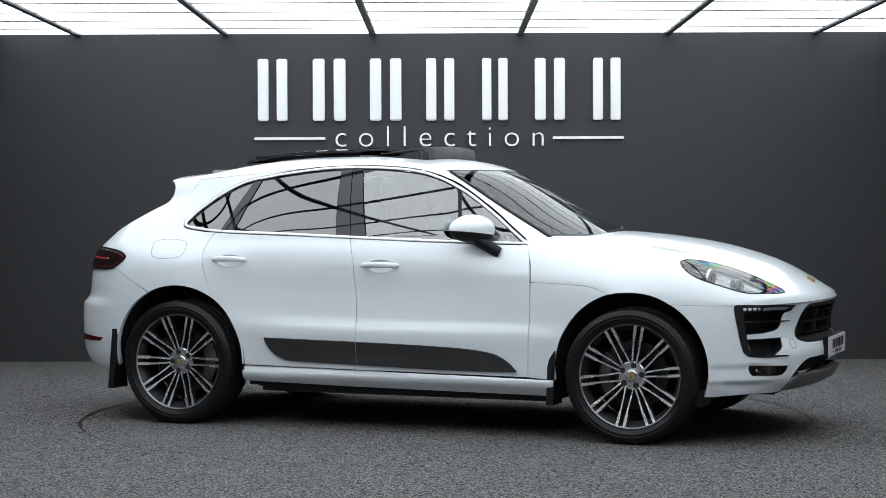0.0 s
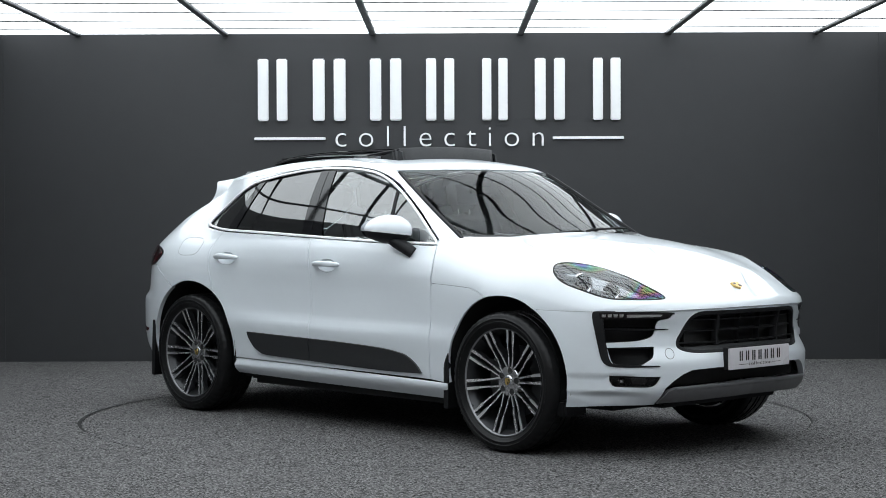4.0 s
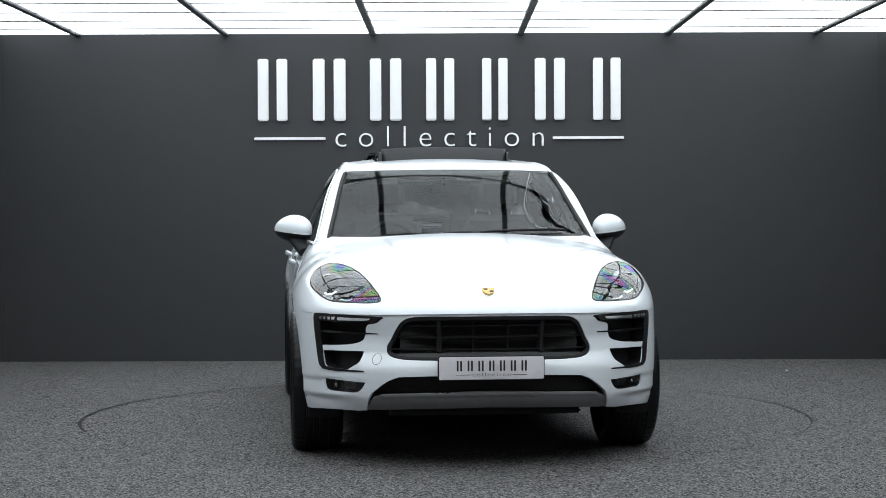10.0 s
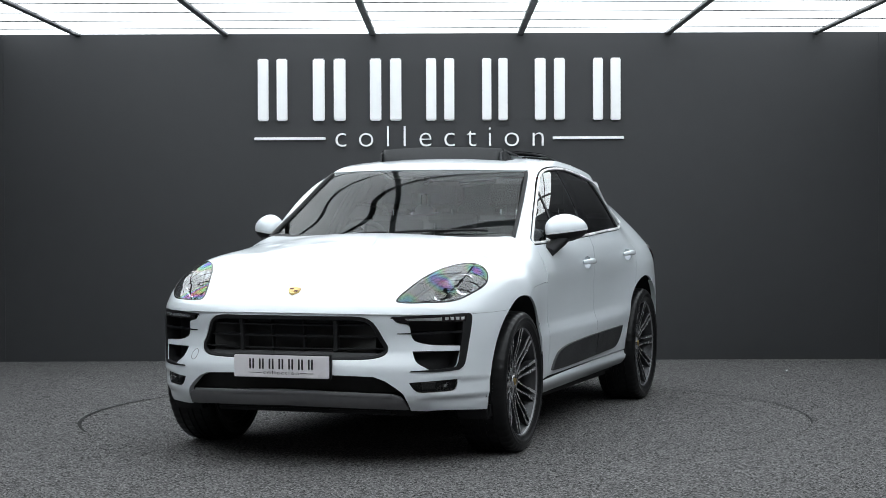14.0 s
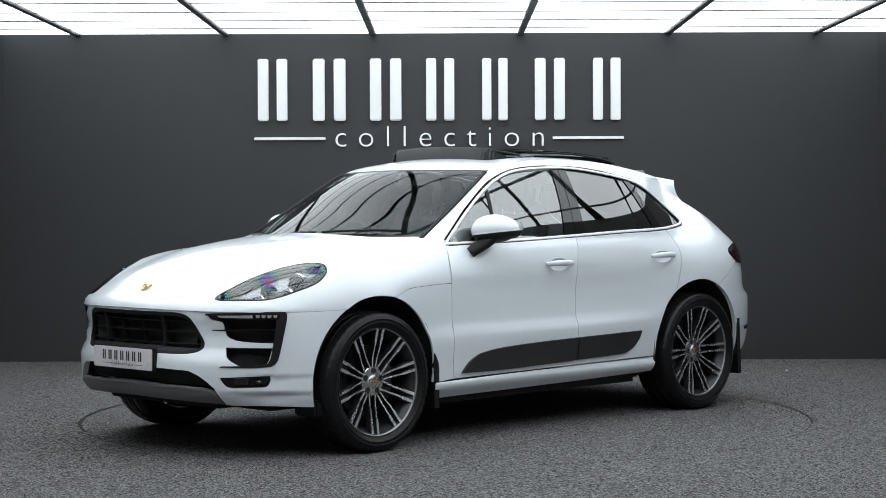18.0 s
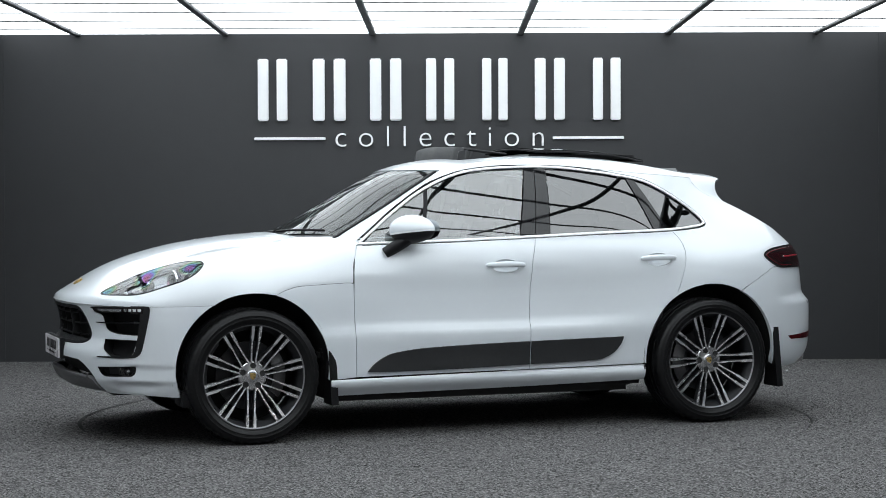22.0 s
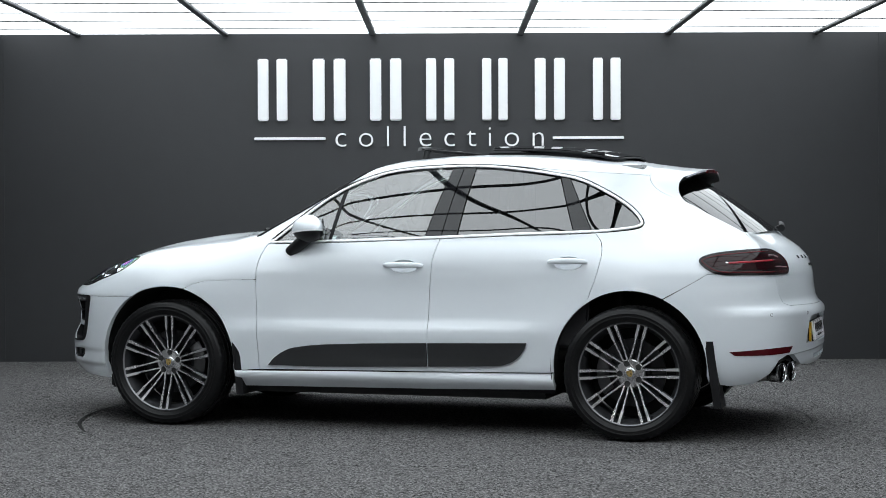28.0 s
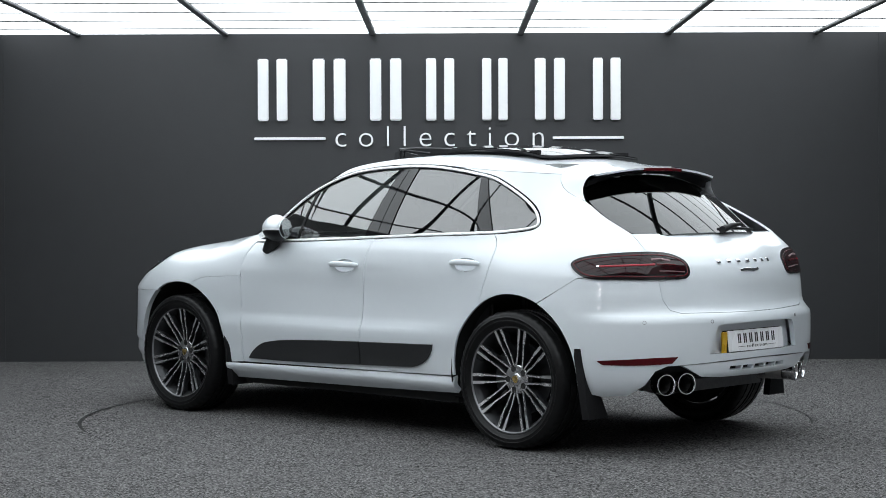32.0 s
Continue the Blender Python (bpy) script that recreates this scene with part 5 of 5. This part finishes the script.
def rear_side(m):
    lp = smooth_loop(TAIL_LAMP, n=4)
    lamp = panel("tail_lamp", body, m(lp), SMOKED, car, lift=.007, edge=.03, gap=0, grid=.02, label="dark smoked red tail lamp")
    ring = inset(even(lp, .015), .016)
    ribbon("lamp_strip", body, m(ring), .007, .003, RED_BRIGHT, lamp, lift=.0075, closed=True)
    panel("lamp_core", body, m(inset(even(lp, .015), .028)), RED_LENS, lamp, lift=.0085, edge=.003, gap=0, grid=.02)
    bar = ribbon("light_bar", body, m([(4.90, .982), (5.0, .986), (5.12, .990), (5.236, .991)]), .010, .004, RED_GLOW, lamp, lift=.0095, label="bright red bar in the lamp")
    ribbon("light_bar", body, m([(4.885, .981), (4.90, .982)]), .010, .005, REFLECTOR, lamp, lift=.010, d=.01)
    # the rosy grey bars here and below are reflections laid on as colour
    ribbon("painted_reflection", body, m([(5.215, 1.016), (5.29, 1.017), (5.36, 1.006)]), .010, .004, LAMP_SHEEN, lamp, lift=.0095, label="grey-pink reflection painted on the lamp")
    ribbon("light_bar", body, m([(5.252, .990), (5.32, .990), (5.39, .986)]), .010, .004, RED_BRIGHT, lamp, lift=.0095)
    ribbon("painted_reflection", body, m([(5.262, .958), (5.34, .956), (5.44, .950)]), .006, .004, LAMP_SHEEN, lamp, lift=.0095)
    refl = smooth_loop(sharp((4.898, .502), (4.930, .481)) + [(5.10, .481)] + sharp((5.300, .487), (5.337, .520)) + [(5.18, .519)], n=4)
    panel("rear_reflector", body, m(refl), RED_BRIGHT, car, lift=.003, edge=.012, gap=0, grid=.02, label="narrow red reflector in the bumper")
    for s, z in ((5.145, .700), (5.56, .694)):
        a = np.linspace(0, 2 * math.pi, 17)[:-1]
        ribbon("parking_sensor", body, m([(s + .009 * math.cos(v), z + .009 * math.sin(v)) for v in a]), .002, .0012, SKID, car, lift=0, closed=True, d=.004)
    sg = -1 if m is flip else 1
    for x, y, r in ((-2.185, .640, .055), (-2.220, .512, .055)):
        pipe = lathe([(r * .93, -.055), (r * .975, -.05), (r * .985, -.02), (r * 1.01, .004), (r * 1.03, .012), (r * 1.0, .019), (r * .92, .019), (r * .85, .012), (r * .82, -.01), (r * .80, -.05)], 36, "X")
        ob = part("exhaust_pipe", shift(pipe, pose(x, y * sg, .374, 0, 0, -20 * sg) @ Matrix.Diagonal((-1, 1, 1, 1))), CHROME, car, "polished steel exhaust tail pipe", smooth=40)
        part("pipe_barrel", shift(lathe([(r * .70, -.26), (r * .90, -.22), (r * .93, -.05)], 30, "X"), pose(x, y * sg, .374, 0, 0, -20 * sg) @ Matrix.Diagonal((-1, 1, 1, 1))), PIPE, ob, smooth=40)
        part("pipe_inside", shift(lathe([(r * .815, -.012), (r * .76, -.10), (.0, -.10)], 24, "X"), pose(x, y * sg, .374, 0, 0, -20 * sg) @ Matrix.Diagonal((-1, 1, 1, 1))), MATT_BLACK, ob, smooth=40)
    # valance round the pipes
    val = smooth_loop(sharp((5.19, .452)) + [(5.30, .468)] + sharp((5.50, .474), (5.62, .40), (5.55, .36)) + [(5.40, .352), (5.20, .36), (5.13, .378)], n=4)
    panel("exhaust_surround", body, m(val), SATIN_BLACK, car, lift=-.075, edge=.0, gap=-.006)


both(rear_side)
half = [(5.36, .474), (5.60, .480), (ROUND, .488)]
dif = half + [(R2 - s, z) for s, z in half[-2::-1]]
low = [(R2 - 5.50, .405), (R2 - 5.64, .395), (ROUND, .392), (5.64, .395), (5.50, .405)]
SLOTS = []
for k in range(5):
    c = ROUND - .21 + .105 * k
    SLOTS.append([(c - .044, .452), (c + .044, .452), (c + .040, .432), (c - .048, .432)])
panel("rear_valance", body, dif + low, PAINT, car, holes=SLOTS, lift=-.004, edge=.035, grid=.025, label="white slotted rear valance")
panel("rear_valance_back", body, [(5.45, .47), (R2 - 5.45, .47), (R2 - 5.52, .372), (5.52, .372)], SATIN_BLACK, car, lift=-.045, edge=.02)
yellow = new("rear_plate_base")
yellow.parent = car
part("plate_face", block(-2.320, -2.308, -.19, .312, .522, .634, .003), AMBER_PLATE, yellow, "yellow plate behind the white one")
rear_plate = plate(-2.328, .016, .527, .638, -1, WHITE_PLATE, "rear_plate", 7)
# badges on the tailgate as plain bright bars
for k in range(7):
    y = .245 - k * .0817
    s = float(s_rear(abs(y)))
    s = s if y > 0 else R2 - s
    ribbon("tailgate_badge", body, [(s - .014, 1.0), (s, 1.0), (s + .014, 1.0)], .022, .006, CHROME, car, lift=.004, d=.01)
ribbon("tailgate_script", body, [(ROUND - .09, .953), (ROUND - .03, .957), (ROUND + .03, .952), (ROUND + .08, .957)], .014, .005, CHROME, car, lift=.004)
# spoiler underside and high brake lamp
bm = bmesh.new()
rows = []
for y in np.linspace(-.548, .548, 25):
    xt = spoiler_tip(y)
    zt = float(roof(xt, y)[2])
    zg = float(rear_glass(-1.60, y)[2])
    rows.append([bm.verts.new(v) for v in ((xt + .002, y, zt - .020), (xt + .05, y, zt - .034), (-1.60, y, zg + .010), (-1.55, y, zg + .02))])
for p, q in zip(rows, rows[1:]):
    for i in range(3):
        bm.faces.new((p[i], p[i + 1], q[i + 1], q[i]))
part("spoiler_underside", bm, SATIN_BLACK, car, smooth=40)
bm = bmesh.new()
rows = []
for y in np.linspace(-.17, .17, 9):
    xt = spoiler_tip(y) - .002
    zt = float(roof(xt, y)[2])
    rows.append([bm.verts.new(v) for v in ((xt - .004, y, zt - .003), (xt - .005, y, zt - .019), (xt + .01, y, zt - .019), (xt + .01, y, zt - .003))])
for p, q in zip(rows, rows[1:]):
    for i in range(4):
        bm.faces.new((p[i], p[(i + 1) % 4], q[(i + 1) % 4], q[i]))
bm.faces.new(rows[0])
bm.faces.new(rows[-1])
part("high_brake_lamp", bm, RED_BRIGHT, car, "red high-level brake lamp in the spoiler")
# rear wiper
pts = [(-2.085, .03), (-2.075, -.10), (-2.055, -.25), (-2.02, -.40)]
q = rear_glass(np.array([p[0] for p in pts]), np.array([p[1] for p in pts]))
part("rear_wiper_blade", tube([tuple(v + (-.008, 0, .014)) for v in q], .008, 8), SATIN_BLACK, car, smooth=50)
part("rear_wiper_arm", tube([(-2.115, .02, 1.165), (-2.105, -.08, 1.185), (-2.08, -.20, 1.195)], [.022, .016, .010], 8), SATIN_BLACK, car, smooth=50)


# ---- sides: handles, mirrors, fuel flap, shut lines ----
def side_details(m):
    sg = -1 if m is flip else 1
    for s0, s1, z in ((2.913, 3.150, .963), (3.888, 4.112, .987)):
        mid_s = (s0 + s1) / 2
        h = new("door_handle")
        h.parent = car
        lp = m(handle_bowl(mid_s, z - .008))
        p, nn = normals(body, *np.array(lp).T)
        ctr, nc = p.mean(0), nn.mean(0)
        bm = bmesh.new()
        rings = [[bm.verts.new(ctr + (q - ctr) * k - nc * d) for q in p] for k, d in ((1.015, .004), (.94, .013), (.80, .022), (.55, .028), (.25, .030), (.01, .031))]
        for r0, r1 in zip(rings, rings[1:]):
            for i in range(len(r0)):
                bm.faces.new((r0[i], r0[(i + 1) % len(r0)], r1[(i + 1) % len(r0)], r1[i]))
        part("handle_recess", bm, PAINT, h, smooth=60)
        k = np.linspace(0, 1, 17)
        base, nn = normals(body, np.array([p[0] for p in m([(s0 + (s1 - s0) * v, z) for v in k])]), z + .003 * np.sin(math.pi * k) - .003)
        out = base + nn * (.006 + .030 * np.sin(math.pi * k) ** .6)[:, None]
        rad = [.006 + .006 * math.sin(math.pi * v) ** .35 for v in k]
        part("grip", tube([tuple(v) for v in out], rad, 14, flat=1.45), PAINT, h, smooth=60)
    # mirror: painted cap over a black lower half, on a black arm
    mir = new("door_mirror")
    mir.parent = car
    mir["label"] = "white door mirror with black base"
    def shell(z0, z1, grow=1.0):
        bm = bmesh.new()
        bmesh.ops.create_icosphere(bm, subdivisions=4, radius=1)
        for v in bm.verts:
            x, y, z = v.co
            e = lambda q, p: math.copysign(abs(q) ** p, q)
            ax = .108 if x > 0 else .085
            up = .088 * (1 - .20 * max(y, 0)) if z > 0 else .074 * (1 - .22 * y)
            v.co = Vector((.480 + x * ax * grow - .055 * e(y, .88), sg * (.937 + e(y, .88) * .110 * grow), 1.164 + e(z, .94) * up * grow))
        for v in bm.verts:
            back = .402 - .51 * (abs(v.co.y) - .937)
            if v.co.x < back:
                v.co.x = back + (v.co.x - back) * .05
        for z, low in ((z0, True), (z1, False)):
            if z is not None:
                bmesh.ops.bisect_plane(bm, geom=bm.verts[:] + bm.edges[:] + bm.faces[:], plane_co=(.48, sg * .937, z), plane_no=(.05, -sg * .10, 1), clear_inner=low, clear_outer=not low)
        return bm
    cap = shell(1.158, None)
    bmesh.ops.bisect_plane(cap, geom=cap.verts[:] + cap.edges[:] + cap.faces[:], plane_co=(.4015, sg * .937, 0), plane_no=(1, sg * .51, 0), clear_inner=True)
    part("mirror_cap", cap, PAINT, mir, smooth=60)
    part("mirror_housing", shell(None, None, .982), SATIN_BLACK, mir, "black mirror housing", smooth=60)
    part("indicator_strip", shell(1.1475, 1.160, .997), TRIM, mir, "bright indicator strip", smooth=60)
    part("mirror_arm", tube([(.625, sg * .868, 1.035), (.585, sg * .885, 1.062), (.530, sg * .912, 1.098), (.495, sg * .930, 1.125)], [.044, .048, .048, .046], 16, flat=.72), SATIN_BLACK, mir, smooth=50)
    part("mirror_glass", shift(lathe([(0, 0), (.058, .0), (.060, .003)], 32, "X"), pose(.3965, sg * .935, 1.170, 0, 0, sg * 27) @ Matrix.Diagonal((1, 1.70, 1.0, 1))), MIRROR, mir, smooth=20)
    # quarter light bar and sail ahead of the front window
    panel("window_divider", body, m([(2.545, 1.098), (2.563, 1.099), (2.625, 1.396), (2.600, 1.384)]), SATIN_BLACK, car, lift=-.004, edge=.008, gap=0)
    # inner edge of the sill trim
    if sg < 0:
        flap = smooth_loop([(4.337, 1.090), (4.322, 1.035), (4.350, 1.0), (4.42, .992), (4.50, .993), (4.545, 1.01), (4.56, 1.05), (4.555, 1.092), (4.45, 1.105)], n=5)
        ribbon("fuel_flap", body, m(flap), .003, .002, SKID, car, lift=-.0005, closed=True, d=.01)


both(side_details)

# windscreen wipers and the dark scuttle below the glass
for pts in ([(1.045, .10), (.985, .35), (.90, .60)], [(1.055, -.45), (1.06, -.20), (1.05, .05)]):
    k = np.linspace(0, 1, 12)
    c = np.array(open_path(pts, 6))
    q = roof(c[:, 0], c[:, 1])
    part("wiper_blade", tube([tuple(v + (.004, 0, .012)) for v in q], .007, 8), SATIN_BLACK, car, "black windscreen wiper", smooth=50)
bm = bmesh.new()
rows = []
for y in np.linspace(-.74, .74, 31):
    xb = 1.10 - .43 * y * y
    rows.append([bm.verts.new(v) for v in ((xb + .03, y, float(roof(1.06 - .42 * y * y, y)[2]) - .02), (xb - .05, y, float(roof(1.0 - .42 * y * y, y)[2]) - .035))])
for p, q in zip(rows, rows[1:]):
    bm.faces.new((p[0], p[1], q[1], q[0]))
part("scuttle", bm, SATIN_BLACK, car)

# sunroof: wind deflector standing up in front, glass slid back over the roof
bm = bmesh.new()
rows = []
for v in np.linspace(-1, 1, 33):
    y = .405 * v
    x = .050 - .035 * v * v - (.05 * max(0, abs(v) - .9) / .1)
    zr = float(roof(x, y)[2])
    h = .066 if abs(v) < .97 else .05
    rows.append([bm.verts.new(q) for q in ((x, y, zr - .02), (x - .012, y, zr + h), (x - .020, y, zr + h + .008), (x - .045, y, zr + h + .004), (x - .045, y, zr + h - .006), (x - .028, y, zr - .02))])
for p, q in zip(rows, rows[1:]):
    for i in range(5):
        bm.faces.new((p[i], p[i + 1], q[i + 1], q[i]))
deflector = part("wind_deflector", bm, GRAINED, car, "dark grey sunroof wind deflector", smooth=40)
for sgn in (1, -1):
    bm = bmesh.new()
    for d in (0, .012):
        bm.faces.new([bm.verts.new((x, sgn * (.398 - d), float(roof(x, .41)[2]) + z)) for x, z in ((.02, -.02), (.004, .050), (-.03, .058), (-.10, .038), (-.19, .012), (-.19, -.02))])
    bmesh.ops.bridge_loops(bm, edges=bm.edges[:])
    part("deflector_cheek", bm, GRAINED, deflector)
    part("deflector_arm", tube([(-.03, sgn * .392, 1.640), (-.10, sgn * .396, 1.632), (-.30, sgn * .405, 1.612)], [.008, .008, .006], 8), SATIN_BLACK, deflector, smooth=50)


def lid(x, y):
    p = roof(x, y)
    rise = .040 - .012 * step(-1.0, -1.30, p[..., 0]) * 1.0
    return p + np.stack([0 * rise, 0 * rise, rise], -1)


LID = smooth_loop([(-.47, 0), (-.475, .30), (-.49, .42), (-.60, .438), (-1.10, .432), (-1.22, .40), (-1.255, .2), (-1.26, 0), (-1.255, -.2), (-1.22, -.40), (-1.10, -.432), (-.60, -.438), (-.49, -.42), (-.475, -.30)], n=4)
lid_ob = panel("sunroof_lid", lid, LID, GLOSS_BLACK, car, edge=.016, gap=0, label="black glass sunroof lid slid back")
ribbon("lid_seal", lid, LID, .016, .011, SATIN_BLACK, lid_ob, lift=-.010, closed=True)
for sgn in (1, -1):
    part("sunroof_rail", block(-1.15, -.45, sgn * .40 - .012, sgn * .40 + .012, 1.585, 1.612, .003), SATIN_BLACK, car)


# ---- cabin ----
def seat(x, y, front=True):
    s = new("car_seat")
    s.parent = car
    w = .25 if front else .30
    bm = block(x - .25, x + .25, y - w, y + w, .52, .70, .05, segments=3)
    part("seat_cushion", bm, LEATHER, s, smooth=60)
    bm = shift(block(-.07, .07, -w * .95, w * .95, 0, .62, .055, segments=3), pose(x - .22, y, .64, 0, -14, 0))
    part("backrest", bm, LEATHER, s, smooth=60)
    bm = shift(block(-.05, .05, -.135, .135, 0, .215, .045, segments=3), pose(x - .375, y, 1.262, 0, -8, 0))
    part("headrest", bm, LEATHER, s, smooth=60)
    for d in (-.05, .05):
        part("headrest_post", tube([(x - .36, y + d, 1.18), (x - .375, y + d, 1.28)], .007, 8), CHROME, s)


seat(.12, .36), seat(.12, -.36)
seat(-.78, .38, False), seat(-.78, -.38, False)
part("cabin_floor", block(-1.5, 1.0, -.80, .80, .43, .50, .02), MATT_BLACK, car)
part("dashboard", block(.62, 1.02, -.74, .74, .70, 1.055, .07, segments=4), LEATHER, car, smooth=60)
part("instrument_hood", shift(block(-.10, .10, -.19, .19, -.03, .06, .04, segments=3), pose(.62, -.36, 1.07)), LEATHER, car, smooth=60)
part("dash_clock", shift(lathe([(0, .02), (.03, .02), (.038, .0), (.038, -.03)], 24, "X"), pose(.70, 0, 1.075)), CHROME, car, smooth=50)
part("centre_console", block(-.3, .70, -.13, .13, .50, .78, .04), LEATHER, car, smooth=60)
part("parcel_shelf", block(-1.95, -1.15, -.66, .66, 1.00, 1.04, .01), MATT_BLACK, car)
ring = bmesh.new()
rows = []
for k in range(48):
    a = 2 * math.pi * k / 48
    rows.append([ring.verts.new(((.016 * math.cos(b)), (.185 + .016 * math.sin(b)) * math.cos(a), (.185 + .016 * math.sin(b)) * math.sin(a))) for b in [2 * math.pi * j / 10 for j in range(10)]])
for k in range(48):
    p, q = rows[k], rows[(k + 1) % 48]
    for j in range(10):
        ring.faces.new((p[j], p[(j + 1) % 10], q[(j + 1) % 10], q[j]))
wheel_pose = pose(.43, -.36, 1.03, 0, -22, 0)
steer = part("steering_wheel", shift(ring, wheel_pose), LEATHER, car, "black leather steering wheel", smooth=60)
part("steering_hub", shift(block(-.02, .04, -.07, .07, -.05, .05, .02), wheel_pose), LEATHER, steer, smooth=60)
for a in (0, 180, 270):
    part("steering_spoke", shift(block(-.008, .008, .05, .18, -.016, .016, .005), wheel_pose @ pose(0, 0, 0, a, 0, 0)), TRIM, steer)
part("inner_mirror", shift(block(-.014, .014, -.12, .12, -.036, .036, .012, segments=3), pose(.30, 0, 1.405, 0, 12, 0)), SATIN_BLACK, car, smooth=50)
part("mirror_mount", block(.26, .42, -.055, .055, 1.42, 1.475, .02), SATIN_BLACK, car, smooth=50)
part("headlining", block(-1.4, -.56, -.52, .52, 1.50, 1.53, .01), PALE_TRIM, car)
for sgn in (1, -1):
    part("door_card", block(-1.15, .75, sgn * .80 - .02, sgn * .80 + .02, .50, 1.06, .015), LEATHER, car)
    part("rear_light_trim", block(-1.45, -1.0, sgn * .66 - .01, sgn * .66 + .01, 1.05, 1.15, .008), MATT_BLACK, car)
part("rear_bulkhead", block(-1.32, -1.28, -.72, .72, .5, 1.02, .01), MATT_BLACK, car)


def motions():
    """The turntable turns steadily and carries the car round."""
    rows, disc_rows = [], []
    for k in range(17):
        t = 2.0 * k
        a = -90.5744 - 6.2700 * (t - 11) - .0023 * (t - 11) ** 2
        c, s = math.cos(radians(a)), math.sin(radians(a))
        rows.append((t, pose(.0517 * c + .0126 * s, .0517 * s - .0126 * c, 0, 0, 0, a)))
        disc_rows.append((t, pose(0, 0, 0, 0, 0, a)))
    walk(car, rows)
    walk(turntable, disc_rows)


motions()
